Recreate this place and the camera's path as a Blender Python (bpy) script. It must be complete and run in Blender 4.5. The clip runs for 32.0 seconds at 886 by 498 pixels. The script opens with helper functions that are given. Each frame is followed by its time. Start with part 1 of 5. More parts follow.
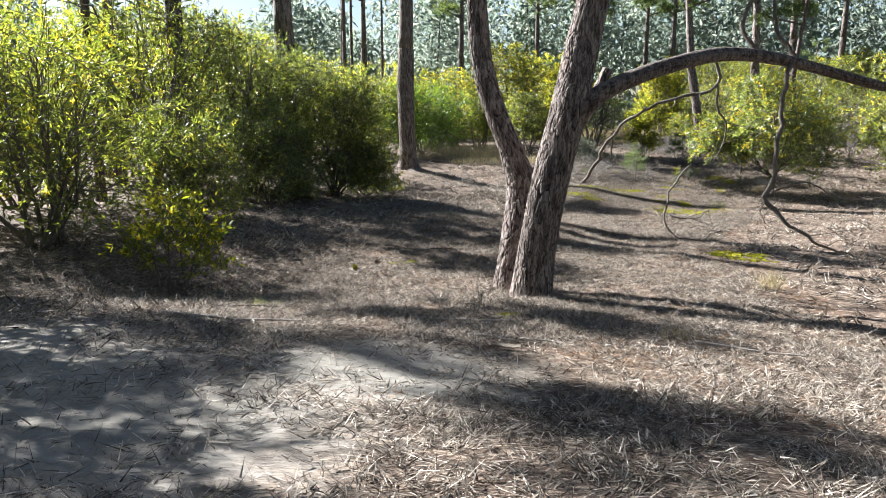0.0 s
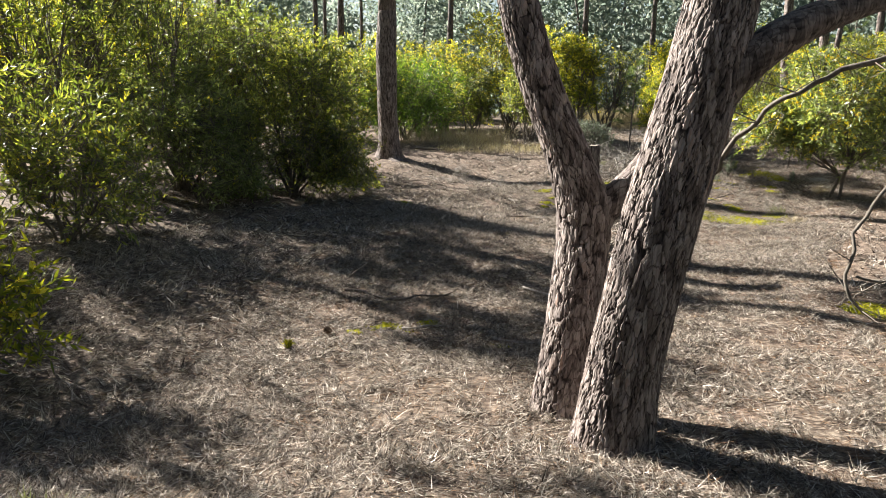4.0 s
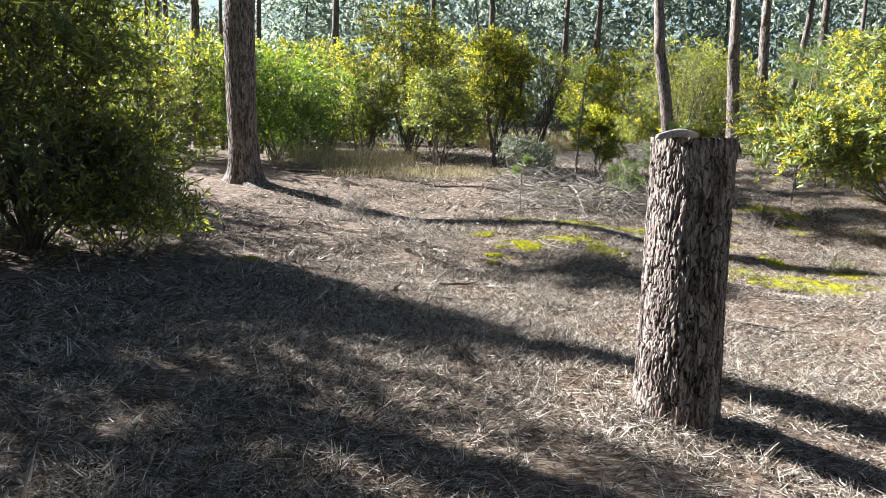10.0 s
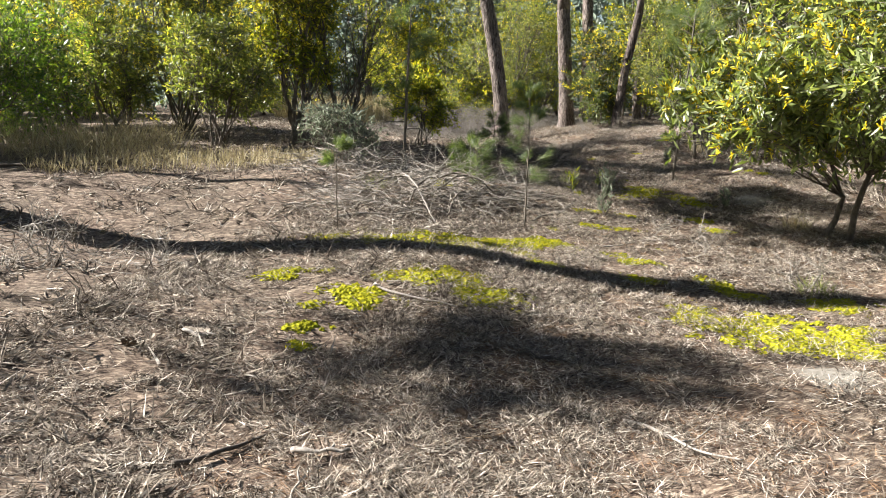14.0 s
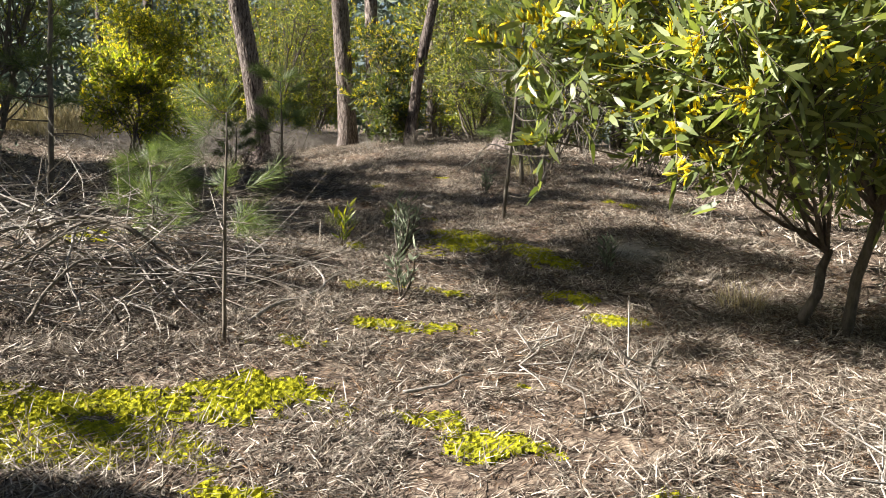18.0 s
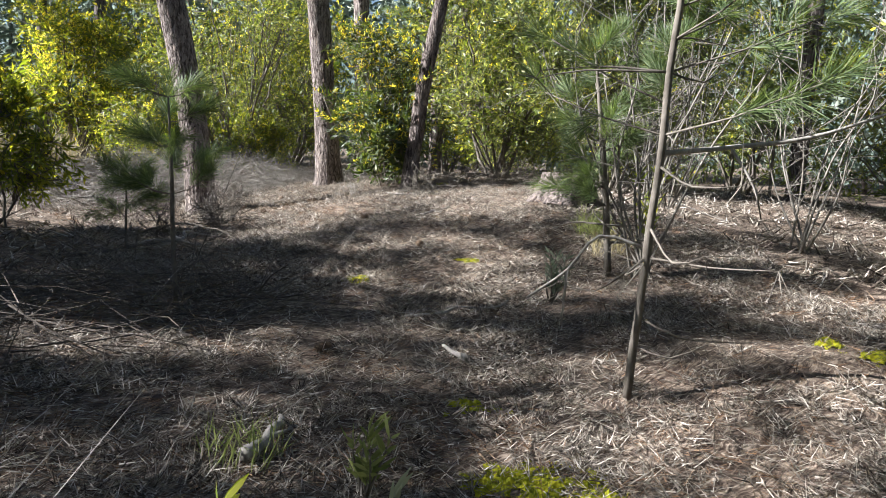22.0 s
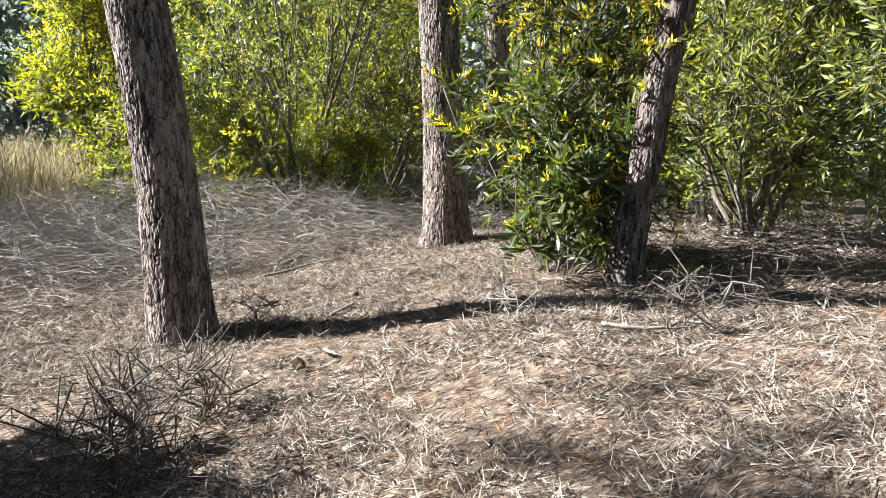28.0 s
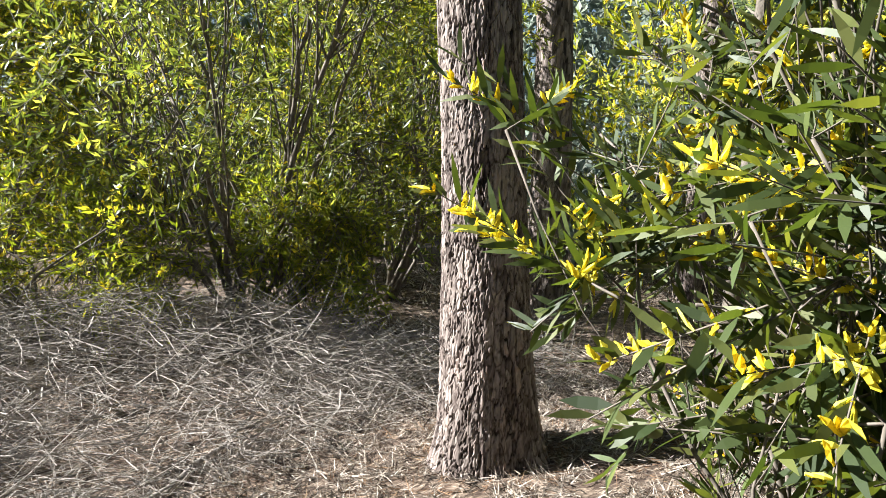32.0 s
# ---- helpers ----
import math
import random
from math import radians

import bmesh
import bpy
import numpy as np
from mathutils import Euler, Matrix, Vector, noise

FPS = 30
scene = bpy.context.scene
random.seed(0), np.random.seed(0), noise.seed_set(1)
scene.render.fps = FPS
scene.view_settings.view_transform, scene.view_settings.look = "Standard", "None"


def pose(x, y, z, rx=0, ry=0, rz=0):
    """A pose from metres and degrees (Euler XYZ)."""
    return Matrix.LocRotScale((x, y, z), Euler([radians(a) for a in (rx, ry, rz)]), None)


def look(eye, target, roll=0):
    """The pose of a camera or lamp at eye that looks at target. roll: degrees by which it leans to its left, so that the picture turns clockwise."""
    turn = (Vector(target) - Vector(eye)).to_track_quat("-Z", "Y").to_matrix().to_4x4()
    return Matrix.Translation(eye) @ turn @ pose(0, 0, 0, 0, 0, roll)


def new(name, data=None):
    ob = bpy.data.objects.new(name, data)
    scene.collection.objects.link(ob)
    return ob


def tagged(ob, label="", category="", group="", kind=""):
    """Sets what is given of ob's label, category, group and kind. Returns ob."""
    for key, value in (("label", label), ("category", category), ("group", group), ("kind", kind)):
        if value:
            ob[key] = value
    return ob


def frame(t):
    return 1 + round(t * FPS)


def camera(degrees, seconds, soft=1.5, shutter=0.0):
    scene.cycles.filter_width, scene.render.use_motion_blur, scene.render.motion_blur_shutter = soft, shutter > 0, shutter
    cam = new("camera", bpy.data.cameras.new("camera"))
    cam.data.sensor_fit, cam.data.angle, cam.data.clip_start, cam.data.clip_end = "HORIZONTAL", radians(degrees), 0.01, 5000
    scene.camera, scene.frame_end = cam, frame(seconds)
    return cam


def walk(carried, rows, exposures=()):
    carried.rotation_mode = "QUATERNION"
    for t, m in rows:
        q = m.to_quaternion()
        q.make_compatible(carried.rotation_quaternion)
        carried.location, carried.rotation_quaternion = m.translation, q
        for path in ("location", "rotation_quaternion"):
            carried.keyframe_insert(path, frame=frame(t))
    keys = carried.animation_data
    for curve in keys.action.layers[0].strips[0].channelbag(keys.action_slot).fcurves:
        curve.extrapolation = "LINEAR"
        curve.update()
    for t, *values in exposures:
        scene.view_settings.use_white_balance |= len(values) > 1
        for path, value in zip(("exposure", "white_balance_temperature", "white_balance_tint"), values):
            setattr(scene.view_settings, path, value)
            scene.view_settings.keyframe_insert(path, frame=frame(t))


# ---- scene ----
cam = camera(62.7, 32.0, 0.9)
METRES, EYE, TILT, LEAN, TURN = 34.0, 1.85, -11.0, 0.0, 0.0
ROWS = [
    (0.0, 0.0, 0.0, 0.0, 0.0, 0.0, -0.0),
    (0.5, -0.0006, 0.0153, 0.0041, -0.83, -0.5, 0.16),
    (1.0, -0.0008, 0.0308, 0.0075, -0.76, 0.76, 1.23),
    (1.5, -0.0022, 0.046, 0.0095, -0.81, -0.06, 1.27),
    (2.0, -0.0031, 0.0601, 0.011, -0.85, -0.66, 1.27),
    (2.5, -0.0033, 0.0746, 0.0132, -0.93, -1.09, 0.85),
    (3.0, -0.0035, 0.089, 0.0155, -1.1, -1.73, 0.6),
    (3.5, -0.0021, 0.1042, 0.0177, -1.08, -1.24, 0.14),
    (5.5, -0.0053, 0.1607, 0.025, -2.57, -2.7, -2.32),
    (6.0, -0.0067, 0.1746, 0.0248, -3.34, -2.6, -2.29),
    (6.5, -0.0091, 0.1883, 0.0238, -4.54, -2.53, -1.96),
    (7.0, -0.0102, 0.2024, 0.0216, -5.66, -2.11, -1.26),
    (7.5, -0.0105, 0.2173, 0.0195, -6.69, -1.04, -0.41),
    (8.0, -0.0098, 0.2335, 0.0203, -7.33, -0.07, -0.07),
    (8.5, -0.0078, 0.2522, 0.022, -8.75, 0.79, -0.48),
    (9.0, -0.004, 0.2708, 0.0262, -9.44, 1.74, 0.05),
    (9.5, -0.0007, 0.2875, 0.0312, -9.82, 1.37, 0.05),
    (10.0, 0.0033, 0.3025, 0.0353, -10.18, 1.02, -0.15),
    (10.5, 0.0072, 0.3181, 0.0384, -10.59, 0.39, -0.14),
    (11.0, 0.0117, 0.3327, 0.0414, -11.29, -0.06, -0.12),
    (11.5, 0.0148, 0.3486, 0.0452, -12.04, -0.68, -0.02),
    (12.0, 0.0169, 0.3628, 0.0493, -13.1, -1.31, 0.39),
    (12.5, 0.021, 0.3777, 0.0524, -15.67, -1.21, 1.82),
    (13.0, 0.0246, 0.3925, 0.0556, -19.24, -1.92, 2.68),
    (13.5, 0.0304, 0.407, 0.0578, -20.29, -1.66, 4.21),
    (14.0, 0.036, 0.4216, 0.0586, -24.9, -2.18, 3.57),
    (14.5, 0.0439, 0.4367, 0.059, -27.1, -0.86, 5.08),
    (15.0, 0.0528, 0.4527, 0.0589, -34.45, -1.69, 4.85),
    (15.5, 0.0623, 0.4675, 0.0596, -37.67, -0.95, 5.33),
    (17.5, 0.1102, 0.5234, 0.0655, -40.7, -0.34, 4.89),
    (18.0, 0.1231, 0.5353, 0.0683, -40.96, -1.23, 5.04),
    (18.5, 0.1332, 0.5473, 0.0726, -41.24, -2.19, 5.13),
    (19.0, 0.1431, 0.5591, 0.0764, -41.47, -2.59, 4.95),
    (19.5, 0.1525, 0.5716, 0.0802, -41.01, -3.12, 4.87),
    (20.0, 0.1625, 0.5833, 0.0838, -41.28, -2.81, 5.28),
    (20.5, 0.1722, 0.5958, 0.0871, -41.45, -1.55, 6.3),
    (21.0, 0.1813, 0.6071, 0.0898, -41.55, -0.35, 6.93),
    (21.5, 0.1913, 0.6194, 0.0915, -41.3, 0.46, 5.79),
    (22.0, 0.2001, 0.6315, 0.0932, -41.2, 0.37, 4.95),
    (22.5, 0.2099, 0.6436, 0.0958, -40.97, 0.26, 4.31),
    (23.0, 0.2181, 0.6564, 0.0984, -40.63, 0.73, 4.53),
    (23.5, 0.2264, 0.6689, 0.1007, -40.46, 1.65, 4.94),
    (24.0, 0.235, 0.6819, 0.1035, -40.53, 1.17, 5.03),
    (24.5, 0.244, 0.6933, 0.1074, -39.15, 1.89, 5.64),
    (25.0, 0.2531, 0.7046, 0.1115, -37.11, 2.46, 5.25),
    (25.5, 0.2604, 0.7163, 0.1157, -34.94, 2.88, 5.11),
    (26.0, 0.2677, 0.7285, 0.1193, -32.79, 2.65, 4.61),
    (26.5, 0.2738, 0.741, 0.1222, -32.42, 1.86, 4.3),
    (28.5, 0.2985, 0.7916, 0.1353, -33.48, 0.28, 3.81),
    (29.0, 0.306, 0.8042, 0.1387, -33.79, 1.44, 5.0),
    (29.5, 0.3144, 0.8164, 0.1421, -33.94, 1.27, 5.65),
    (30.0, 0.3226, 0.828, 0.1451, -34.05, 1.63, 5.48),
    (30.5, 0.3323, 0.8382, 0.1479, -33.79, 2.58, 4.65),
    (31.0, 0.3399, 0.8496, 0.1518, -33.36, 3.52, 2.65),
    (31.5, 0.3459, 0.8612, 0.1546, -32.53, 3.52, 2.42),
    (32.0, 0.3519, 0.8739, 0.157, -31.89, 4.38, 2.75),
]
EXPOSURES = [(0.0, 2.65, 6000, 10), (2.0, 2.5, 6450, 10), (5.0, 2.5, 6500, 10), (7.0, 2.65, 6350, 10), (9.0, 2.75, 6000, 10), (12.0, 2.65, 6200, 10), (13.5, 2.45, 6400, 10), (15.0, 2.4, 6550, 10), (18.0, 2.25, 6650, 10), (20.0, 2.4, 6200, 10),
             (22.0, 2.45, 5900, 10), (24.0, 2.65, 5950, 10), (26.0, 2.65, 6000, 10), (29.0, 2.5, 6200, 10), (30.0, 2.3, 6350, 10), (31.0, 2.4, 6250, 10), (32.0, 2.5, 6150, 10)]
walk(cam, [(t, pose(0, 0, EYE, TILT, LEAN, TURN) @ pose(METRES * x, METRES * y, METRES * z, 90 + pitch, roll, yaw)) for t, x, y, z, yaw, pitch, roll in ROWS],
     EXPOSURES)

# ---- daylight ----
SUN_AZ, SUN_EL = 54.0, 32.0          # degrees to the left of +y, and above the horizon
sx, sy, sz = -math.sin(radians(SUN_AZ)) * math.cos(radians(SUN_EL)), math.cos(radians(SUN_AZ)) * math.cos(radians(SUN_EL)), math.sin(radians(SUN_EL))
world = bpy.data.worlds.new("sky")
scene.world = world
world.use_nodes = True
wn = world.node_tree.nodes
sky = wn.new("ShaderNodeTexSky")
sky.sky_type, sky.sun_disc = "NISHITA", False
sky.sun_elevation, sky.sun_rotation = radians(SUN_EL), radians(-SUN_AZ)
world.node_tree.links.new(sky.outputs[0], wn["Background"].inputs[0])
wn["Background"].inputs[1].default_value = 0.023
sun_data = bpy.data.lights.new("sun", "SUN")
sun_data.energy, sun_data.angle, sun_data.color = 5.0, radians(0.55), (1.0, 0.965, 0.905)
sun = new("sun", sun_data)
sun.matrix_world = look((60 * sx, 60 * sy, 60 * sz), (0, 0, 0))
scene.view_settings.exposure = 2.45


# ---- materials ----
def material(name, rough=0.9, spec=0.2):
    m = bpy.data.materials.new(name)
    m.use_nodes = True
    n, l = m.node_tree.nodes, m.node_tree.links
    b = n["Principled BSDF"]
    b.inputs["Roughness"].default_value = rough
    b.inputs["Specular IOR Level"].default_value = spec
    return m, n, l, b


def ramp(n, stops):
    r = n.new("ShaderNodeValToRGB")
    e = r.color_ramp.elements
    while len(e) < len(stops):
        e.new(0.5)
    for k, (p, c) in zip(e, stops):
        k.position, k.color = p, (*c, 1)
    return r


def noise_node(n, l, scale, detail=4, rough=0.6, coords="Object", stretch=None):
    tc = n.new("ShaderNodeTexCoord")
    t = n.new("ShaderNodeTexNoise")
    t.inputs["Scale"].default_value, t.inputs["Detail"].default_value, t.inputs["Roughness"].default_value = scale, detail, rough
    if stretch:
        mp = n.new("ShaderNodeMapping")
        mp.inputs["Scale"].default_value = stretch
        l.new(tc.outputs[coords], mp.inputs[0])
        l.new(mp.outputs[0], t.inputs["Vector"])
    else:
        l.new(tc.outputs[coords], t.inputs["Vector"])
    return t


def mixed(n, l, a, b, fac, kind="MIX"):
    m = n.new("ShaderNodeMix")
    m.data_type, m.blend_type = "RGBA", kind
    for s, v in ((0, fac), (6, a), (7, b)):
        if isinstance(v, (int, float)):
            m.inputs[s].default_value = v
        elif isinstance(v, tuple):
            m.inputs[s].default_value = (*v, 1)
        else:
            l.new(v, m.inputs[s])
    return m.outputs[2]


def bumped(n, l, b, height, strength, dist):
    k = n.new("ShaderNodeBump")
    k.inputs["Strength"].default_value, k.inputs["Distance"].default_value = strength, dist
    l.new(height, k.inputs["Height"])
    l.new(k.outputs[0], b.inputs["Normal"])


def island_material(name, stops, rough=0.7, spec=0.25, through_light=0.0, through_tint=(1, 1, 1), patch=1.3, swing=0.3):
    """Many small pieces in one mesh, each with a shade of its own."""
    m, n, l, b = material(name, rough, spec)
    g = n.new("ShaderNodeNewGeometry")
    r = ramp(n, stops)
    l.new(g.outputs["Random Per Island"], r.inputs[0])
    t = noise_node(n, l, patch, 2)
    k = n.new("ShaderNodeHueSaturation")
    v = n.new("ShaderNodeMapRange")
    v.inputs["From Min"].default_value, v.inputs["From Max"].default_value = 0.25, 0.75
    v.inputs["To Min"].default_value, v.inputs["To Max"].default_value = 1 - swing, 1 + swing
    l.new(t.outputs["Fac"], v.inputs["Value"])
    l.new(v.outputs[0], k.inputs["Value"])
    l.new(r.outputs[0], k.inputs["Color"])
    l.new(k.outputs[0], b.inputs["Base Color"])
    if through_light:
        tr = n.new("ShaderNodeBsdfTranslucent")
        l.new(mixed(n, l, k.outputs[0], through_tint, 1.0, "MULTIPLY"), tr.inputs[0])
        mx = n.new("ShaderNodeMixShader")
        mx.inputs[0].default_value = through_light
        l.new(b.outputs[0], mx.inputs[1])
        l.new(tr.outputs[0], mx.inputs[2])
        l.new(mx.outputs[0], n["Material Output"].inputs[0])
    return m


def ground_material():
    """Matted needles: short streaks that cross at three angles over a darker base, with bare sand where it is marked.
    """
    m, n, l, b = material("needle_litter", 0.95, 0.1)
    tc = n.new("ShaderNodeTexCoord")
    mid = noise_node(n, l, 4.5, 5, 0.65)
    big = noise_node(n, l, 0.6, 4, 0.55)
    bend = noise_node(n, l, 5.0, 3, 0.5)
    off = n.new("ShaderNodeVectorMath")
    off.operation = "MULTIPLY_ADD"
    l.new(bend.outputs["Color"], off.inputs[0])
    off.inputs[1].default_value = (0.16, 0.16, 0.0)
    l.new(tc.outputs["Object"], off.inputs[2])
    streak = None
    for k, angle in enumerate((17, 74, 131)):
        mp = n.new("ShaderNodeMapping")
        mp.inputs["Rotation"].default_value = (0, 0, radians(angle))
        mp.inputs["Location"].default_value = (3.1 * k, 1.7 * k, 0)
        mp.inputs["Scale"].default_value = (10, 95, 10)
        l.new(off.outputs[0], mp.inputs[0])
        t = n.new("ShaderNodeTexNoise")
        t.inputs["Scale"].default_value, t.inputs["Detail"].default_value, t.inputs["Roughness"].default_value = 1.0, 3, 0.6
        l.new(mp.outputs[0], t.inputs["Vector"])
        if streak is None:
            streak = t.outputs["Fac"]
        else:
            top = n.new("ShaderNodeMath")
            top.operation = "MAXIMUM"
            l.new(streak, top.inputs[0])
            l.new(t.outputs["Fac"], top.inputs[1])
            streak = top.outputs[0]
    clump = n.new("ShaderNodeMath")
    clump.operation = "MULTIPLY_ADD"
    l.new(noise_node(n, l, 16, 4, 0.65).outputs["Fac"], clump.inputs[0])
    clump.inputs[1].default_value = 0.55
    l.new(streak, clump.inputs[2])
    litter = ramp(n, [(0.66, (0.028, 0.021, 0.018)), (0.8, (0.085, 0.068, 0.058)), (0.91, (0.2, 0.17, 0.143)), (1.0, (0.36, 0.32, 0.275))])
    l.new(clump.outputs[0], litter.inputs[0])
    tone = ramp(n, [(0.3, (0.7, 0.62, 0.57)), (0.7, (1.2, 1.14, 1.08))])
    l.new(mid.outputs["Fac"], tone.inputs[0])
    c = mixed(n, l, litter.outputs[0], tone.outputs[0], 1.0, "MULTIPLY")
    at = n.new("ShaderNodeAttribute")
    at.attribute_name = "sand"
    edge = n.new("ShaderNodeMath")
    edge.operation, edge.use_clamp = "MULTIPLY_ADD", True
    l.new(mid.outputs["Fac"], edge.inputs[0])
    edge.inputs[1].default_value = 1.6
    add = n.new("ShaderNodeMath")
    add.operation = "MULTIPLY_ADD"
    l.new(at.outputs["Fac"], add.inputs[0])
    add.inputs[1].default_value, add.inputs[2].default_value = 2.4, -1.5
    l.new(add.outputs[0], edge.inputs[2])
    sand = ramp(n, [(0.3, (0.17, 0.157, 0.14)), (0.7, (0.27, 0.254, 0.23))])
    l.new(noise_node(n, l, 9, 6, 0.7).outputs["Fac"], sand.inputs[0])
    c = mixed(n, l, c, sand.outputs[0], edge.outputs[0])
    far = ramp(n, [(0.35, (0.82, 0.82, 0.78)), (0.65, (1.12, 1.07, 1.02))])
    l.new(big.outputs["Fac"], far.inputs[0])
    l.new(mixed(n, l, c, far.outputs[0], 1.0, "MULTIPLY"), b.inputs["Base Color"])
    bumped(n, l, b, clump.outputs[0], 0.8, 0.02)
    return m


def bark_material(name, dark, mid, pale, red, cells=38.0):
    """Long flaky plates parted by thin cracks that are darkened in the colour; the mesh gives the broad ridges."""
    m, n, l, b = material(name, 0.85, 0.2)
    tc = n.new("ShaderNodeTexCoord")
    mp = n.new("ShaderNodeMapping")
    mp.inputs["Scale"].default_value = (1, 1, 0.22)
    l.new(tc.outputs["Object"], mp.inputs[0])
    warp = n.new("ShaderNodeTexNoise")
    warp.inputs["Scale"].default_value, warp.inputs["Detail"].default_value = cells * 0.9, 3
    l.new(mp.outputs[0], warp.inputs["Vector"])
    off = n.new("ShaderNodeVectorMath")
    off.operation = "MULTIPLY_ADD"
    l.new(warp.outputs["Color"], off.inputs[0])
    off.inputs[1].default_value = (0.014, 0.014, 0.014)
    l.new(mp.outputs[0], off.inputs[2])
    edge, cell = n.new("ShaderNodeTexVoronoi"), n.new("ShaderNodeTexVoronoi")
    edge.feature = "DISTANCE_TO_EDGE"
    for k in (edge, cell):
        k.inputs["Scale"].default_value = cells
        l.new(off.outputs[0], k.inputs["Vector"])
    grey = n.new("ShaderNodeSeparateColor")
    l.new(cell.outputs["Color"], grey.inputs[0])
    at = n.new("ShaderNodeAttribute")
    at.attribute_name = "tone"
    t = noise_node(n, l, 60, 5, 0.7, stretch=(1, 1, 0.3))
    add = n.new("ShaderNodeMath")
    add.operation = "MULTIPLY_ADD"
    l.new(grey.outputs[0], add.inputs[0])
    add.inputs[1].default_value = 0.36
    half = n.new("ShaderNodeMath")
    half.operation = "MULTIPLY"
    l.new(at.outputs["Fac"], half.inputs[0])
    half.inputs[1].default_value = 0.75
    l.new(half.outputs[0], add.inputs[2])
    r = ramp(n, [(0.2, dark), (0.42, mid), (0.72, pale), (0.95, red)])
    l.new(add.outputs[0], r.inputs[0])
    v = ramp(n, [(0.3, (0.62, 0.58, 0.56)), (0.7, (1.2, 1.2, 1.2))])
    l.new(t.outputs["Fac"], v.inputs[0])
    # crack lines darkened in the colour: dark inner bark plus painted crevice shade
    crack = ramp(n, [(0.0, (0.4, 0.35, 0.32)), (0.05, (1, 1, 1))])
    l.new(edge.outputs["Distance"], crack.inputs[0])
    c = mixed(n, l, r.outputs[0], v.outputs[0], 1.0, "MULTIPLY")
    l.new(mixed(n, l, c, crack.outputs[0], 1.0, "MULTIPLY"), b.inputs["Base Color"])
    lift = ramp(n, [(0.0, (0, 0, 0)), (0.07, (0.65, 0.65, 0.65)), (1.0, (0.9, 0.9, 0.9))])
    l.new(edge.outputs["Distance"], lift.inputs[0])
    top = n.new("ShaderNodeMath")
    top.operation = "MULTIPLY_ADD"
    l.new(grey.outputs[1], top.inputs[0])
    top.inputs[1].default_value = 0.45
    l.new(lift.outputs[0], top.inputs[2])
    bumped(n, l, b, top.outputs[0], 0.9, 0.0075)
    return m


def wood_material(name, a, c2, scale=18):
    m, n, l, b = material(name, 0.85, 0.15)
    t = noise_node(n, l, scale, 5, 0.65, stretch=(1, 1, 0.4))
    r = ramp(n, [(0.3, a), (0.7, c2)])
    l.new(t.outputs["Fac"], r.inputs[0])
    l.new(r.outputs[0], b.inputs["Base Color"])
    relief = noise_node(n, l, scale, 2, 0.45, stretch=(1, 1, 0.4))
    bumped(n, l, b, relief.outputs["Fac"], 0.4, 0.003)
    return m


M_ground = ground_material()
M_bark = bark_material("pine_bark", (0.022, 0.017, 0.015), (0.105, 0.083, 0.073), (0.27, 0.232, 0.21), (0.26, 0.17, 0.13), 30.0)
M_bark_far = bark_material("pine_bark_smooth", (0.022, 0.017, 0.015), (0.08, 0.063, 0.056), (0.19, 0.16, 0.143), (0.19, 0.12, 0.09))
M_cut = wood_material("weathered_cut_wood", (0.144, 0.1152, 0.0864), (0.3024, 0.2592, 0.2088))
M_stem = wood_material("acacia_stem", (0.0648, 0.054, 0.0432), (0.1656, 0.144, 0.1188), 30)
M_deadwood = wood_material("grey_dead_wood", (0.13, 0.115, 0.1), (0.33, 0.3, 0.265), 40)
M_stem_grey = wood_material("grey_bare_stem", (0.085, 0.074, 0.062), (0.2, 0.178, 0.152), 40)
M_twig_dark = wood_material("dark_twig", (0.0432, 0.036, 0.0302), (0.1224, 0.1008, 0.0828), 40)
M_leaf = island_material("acacia_leaf", [(0.0, (0.05, 0.07, 0.02)), (0.45, (0.105, 0.13, 0.035)), (0.8, (0.19, 0.205, 0.055)), (1.0, (0.3, 0.29, 0.085))], 0.42, 0.5, 0.45, (1.75, 1.75, 0.65))
M_leaf_green = island_material("acacia_leaf_green", [(0.0, (0.0225, 0.0525, 0.0105)), (0.5, (0.0638, 0.112, 0.021)), (1.0, (0.15, 0.203, 0.0375))], 0.35, 0.5, 0.5, (1.8, 1.8, 0.6))
M_leaf_yellow = island_material("acacia_leaf_yellowish", [(0.0, (0.066, 0.088, 0.0141)), (0.5, (0.136, 0.163, 0.0211)), (1.0, (0.26, 0.255, 0.0352))], 0.45, 0.4, 0.5, (1.75, 1.75, 0.5))
M_leaf_dark = island_material("glossy_dark_leaf", [(0.0, (0.024, 0.038, 0.013)), (0.6, (0.056, 0.076, 0.022)), (1.0, (0.11, 0.12, 0.036))], 0.5, 0.3, 0.34, (2.0, 2.0, 0.6))
M_leaf_wattle = island_material("silvery_wattle_leaf", [(0.0, (0.07, 0.095, 0.03)), (0.5, (0.13, 0.16, 0.055)), (1.0, (0.26, 0.29, 0.13))], 0.4, 0.5, 0.42, (1.7, 1.7, 0.7))
M_leaf_grey = island_material("grey_green_leaf", [(0.0, (0.09, 0.11, 0.07)), (1.0, (0.24, 0.27, 0.18))], 0.6, 0.3, 0.25)
M_blossom = island_material("wattle_blossom", [(0.0, (0.66, 0.5, 0.02)), (0.6, (0.82, 0.72, 0.06)), (1.0, (0.9, 0.85, 0.2))], 0.9, 0.1, 0.45)
M_needle = island_material("pine_needle", [(0.0, (0.04, 0.06, 0.022)), (0.6, (0.085, 0.12, 0.045)), (1.0, (0.17, 0.2, 0.09))], 0.55, 0.3, 0.35, (1.8, 1.8, 0.9))
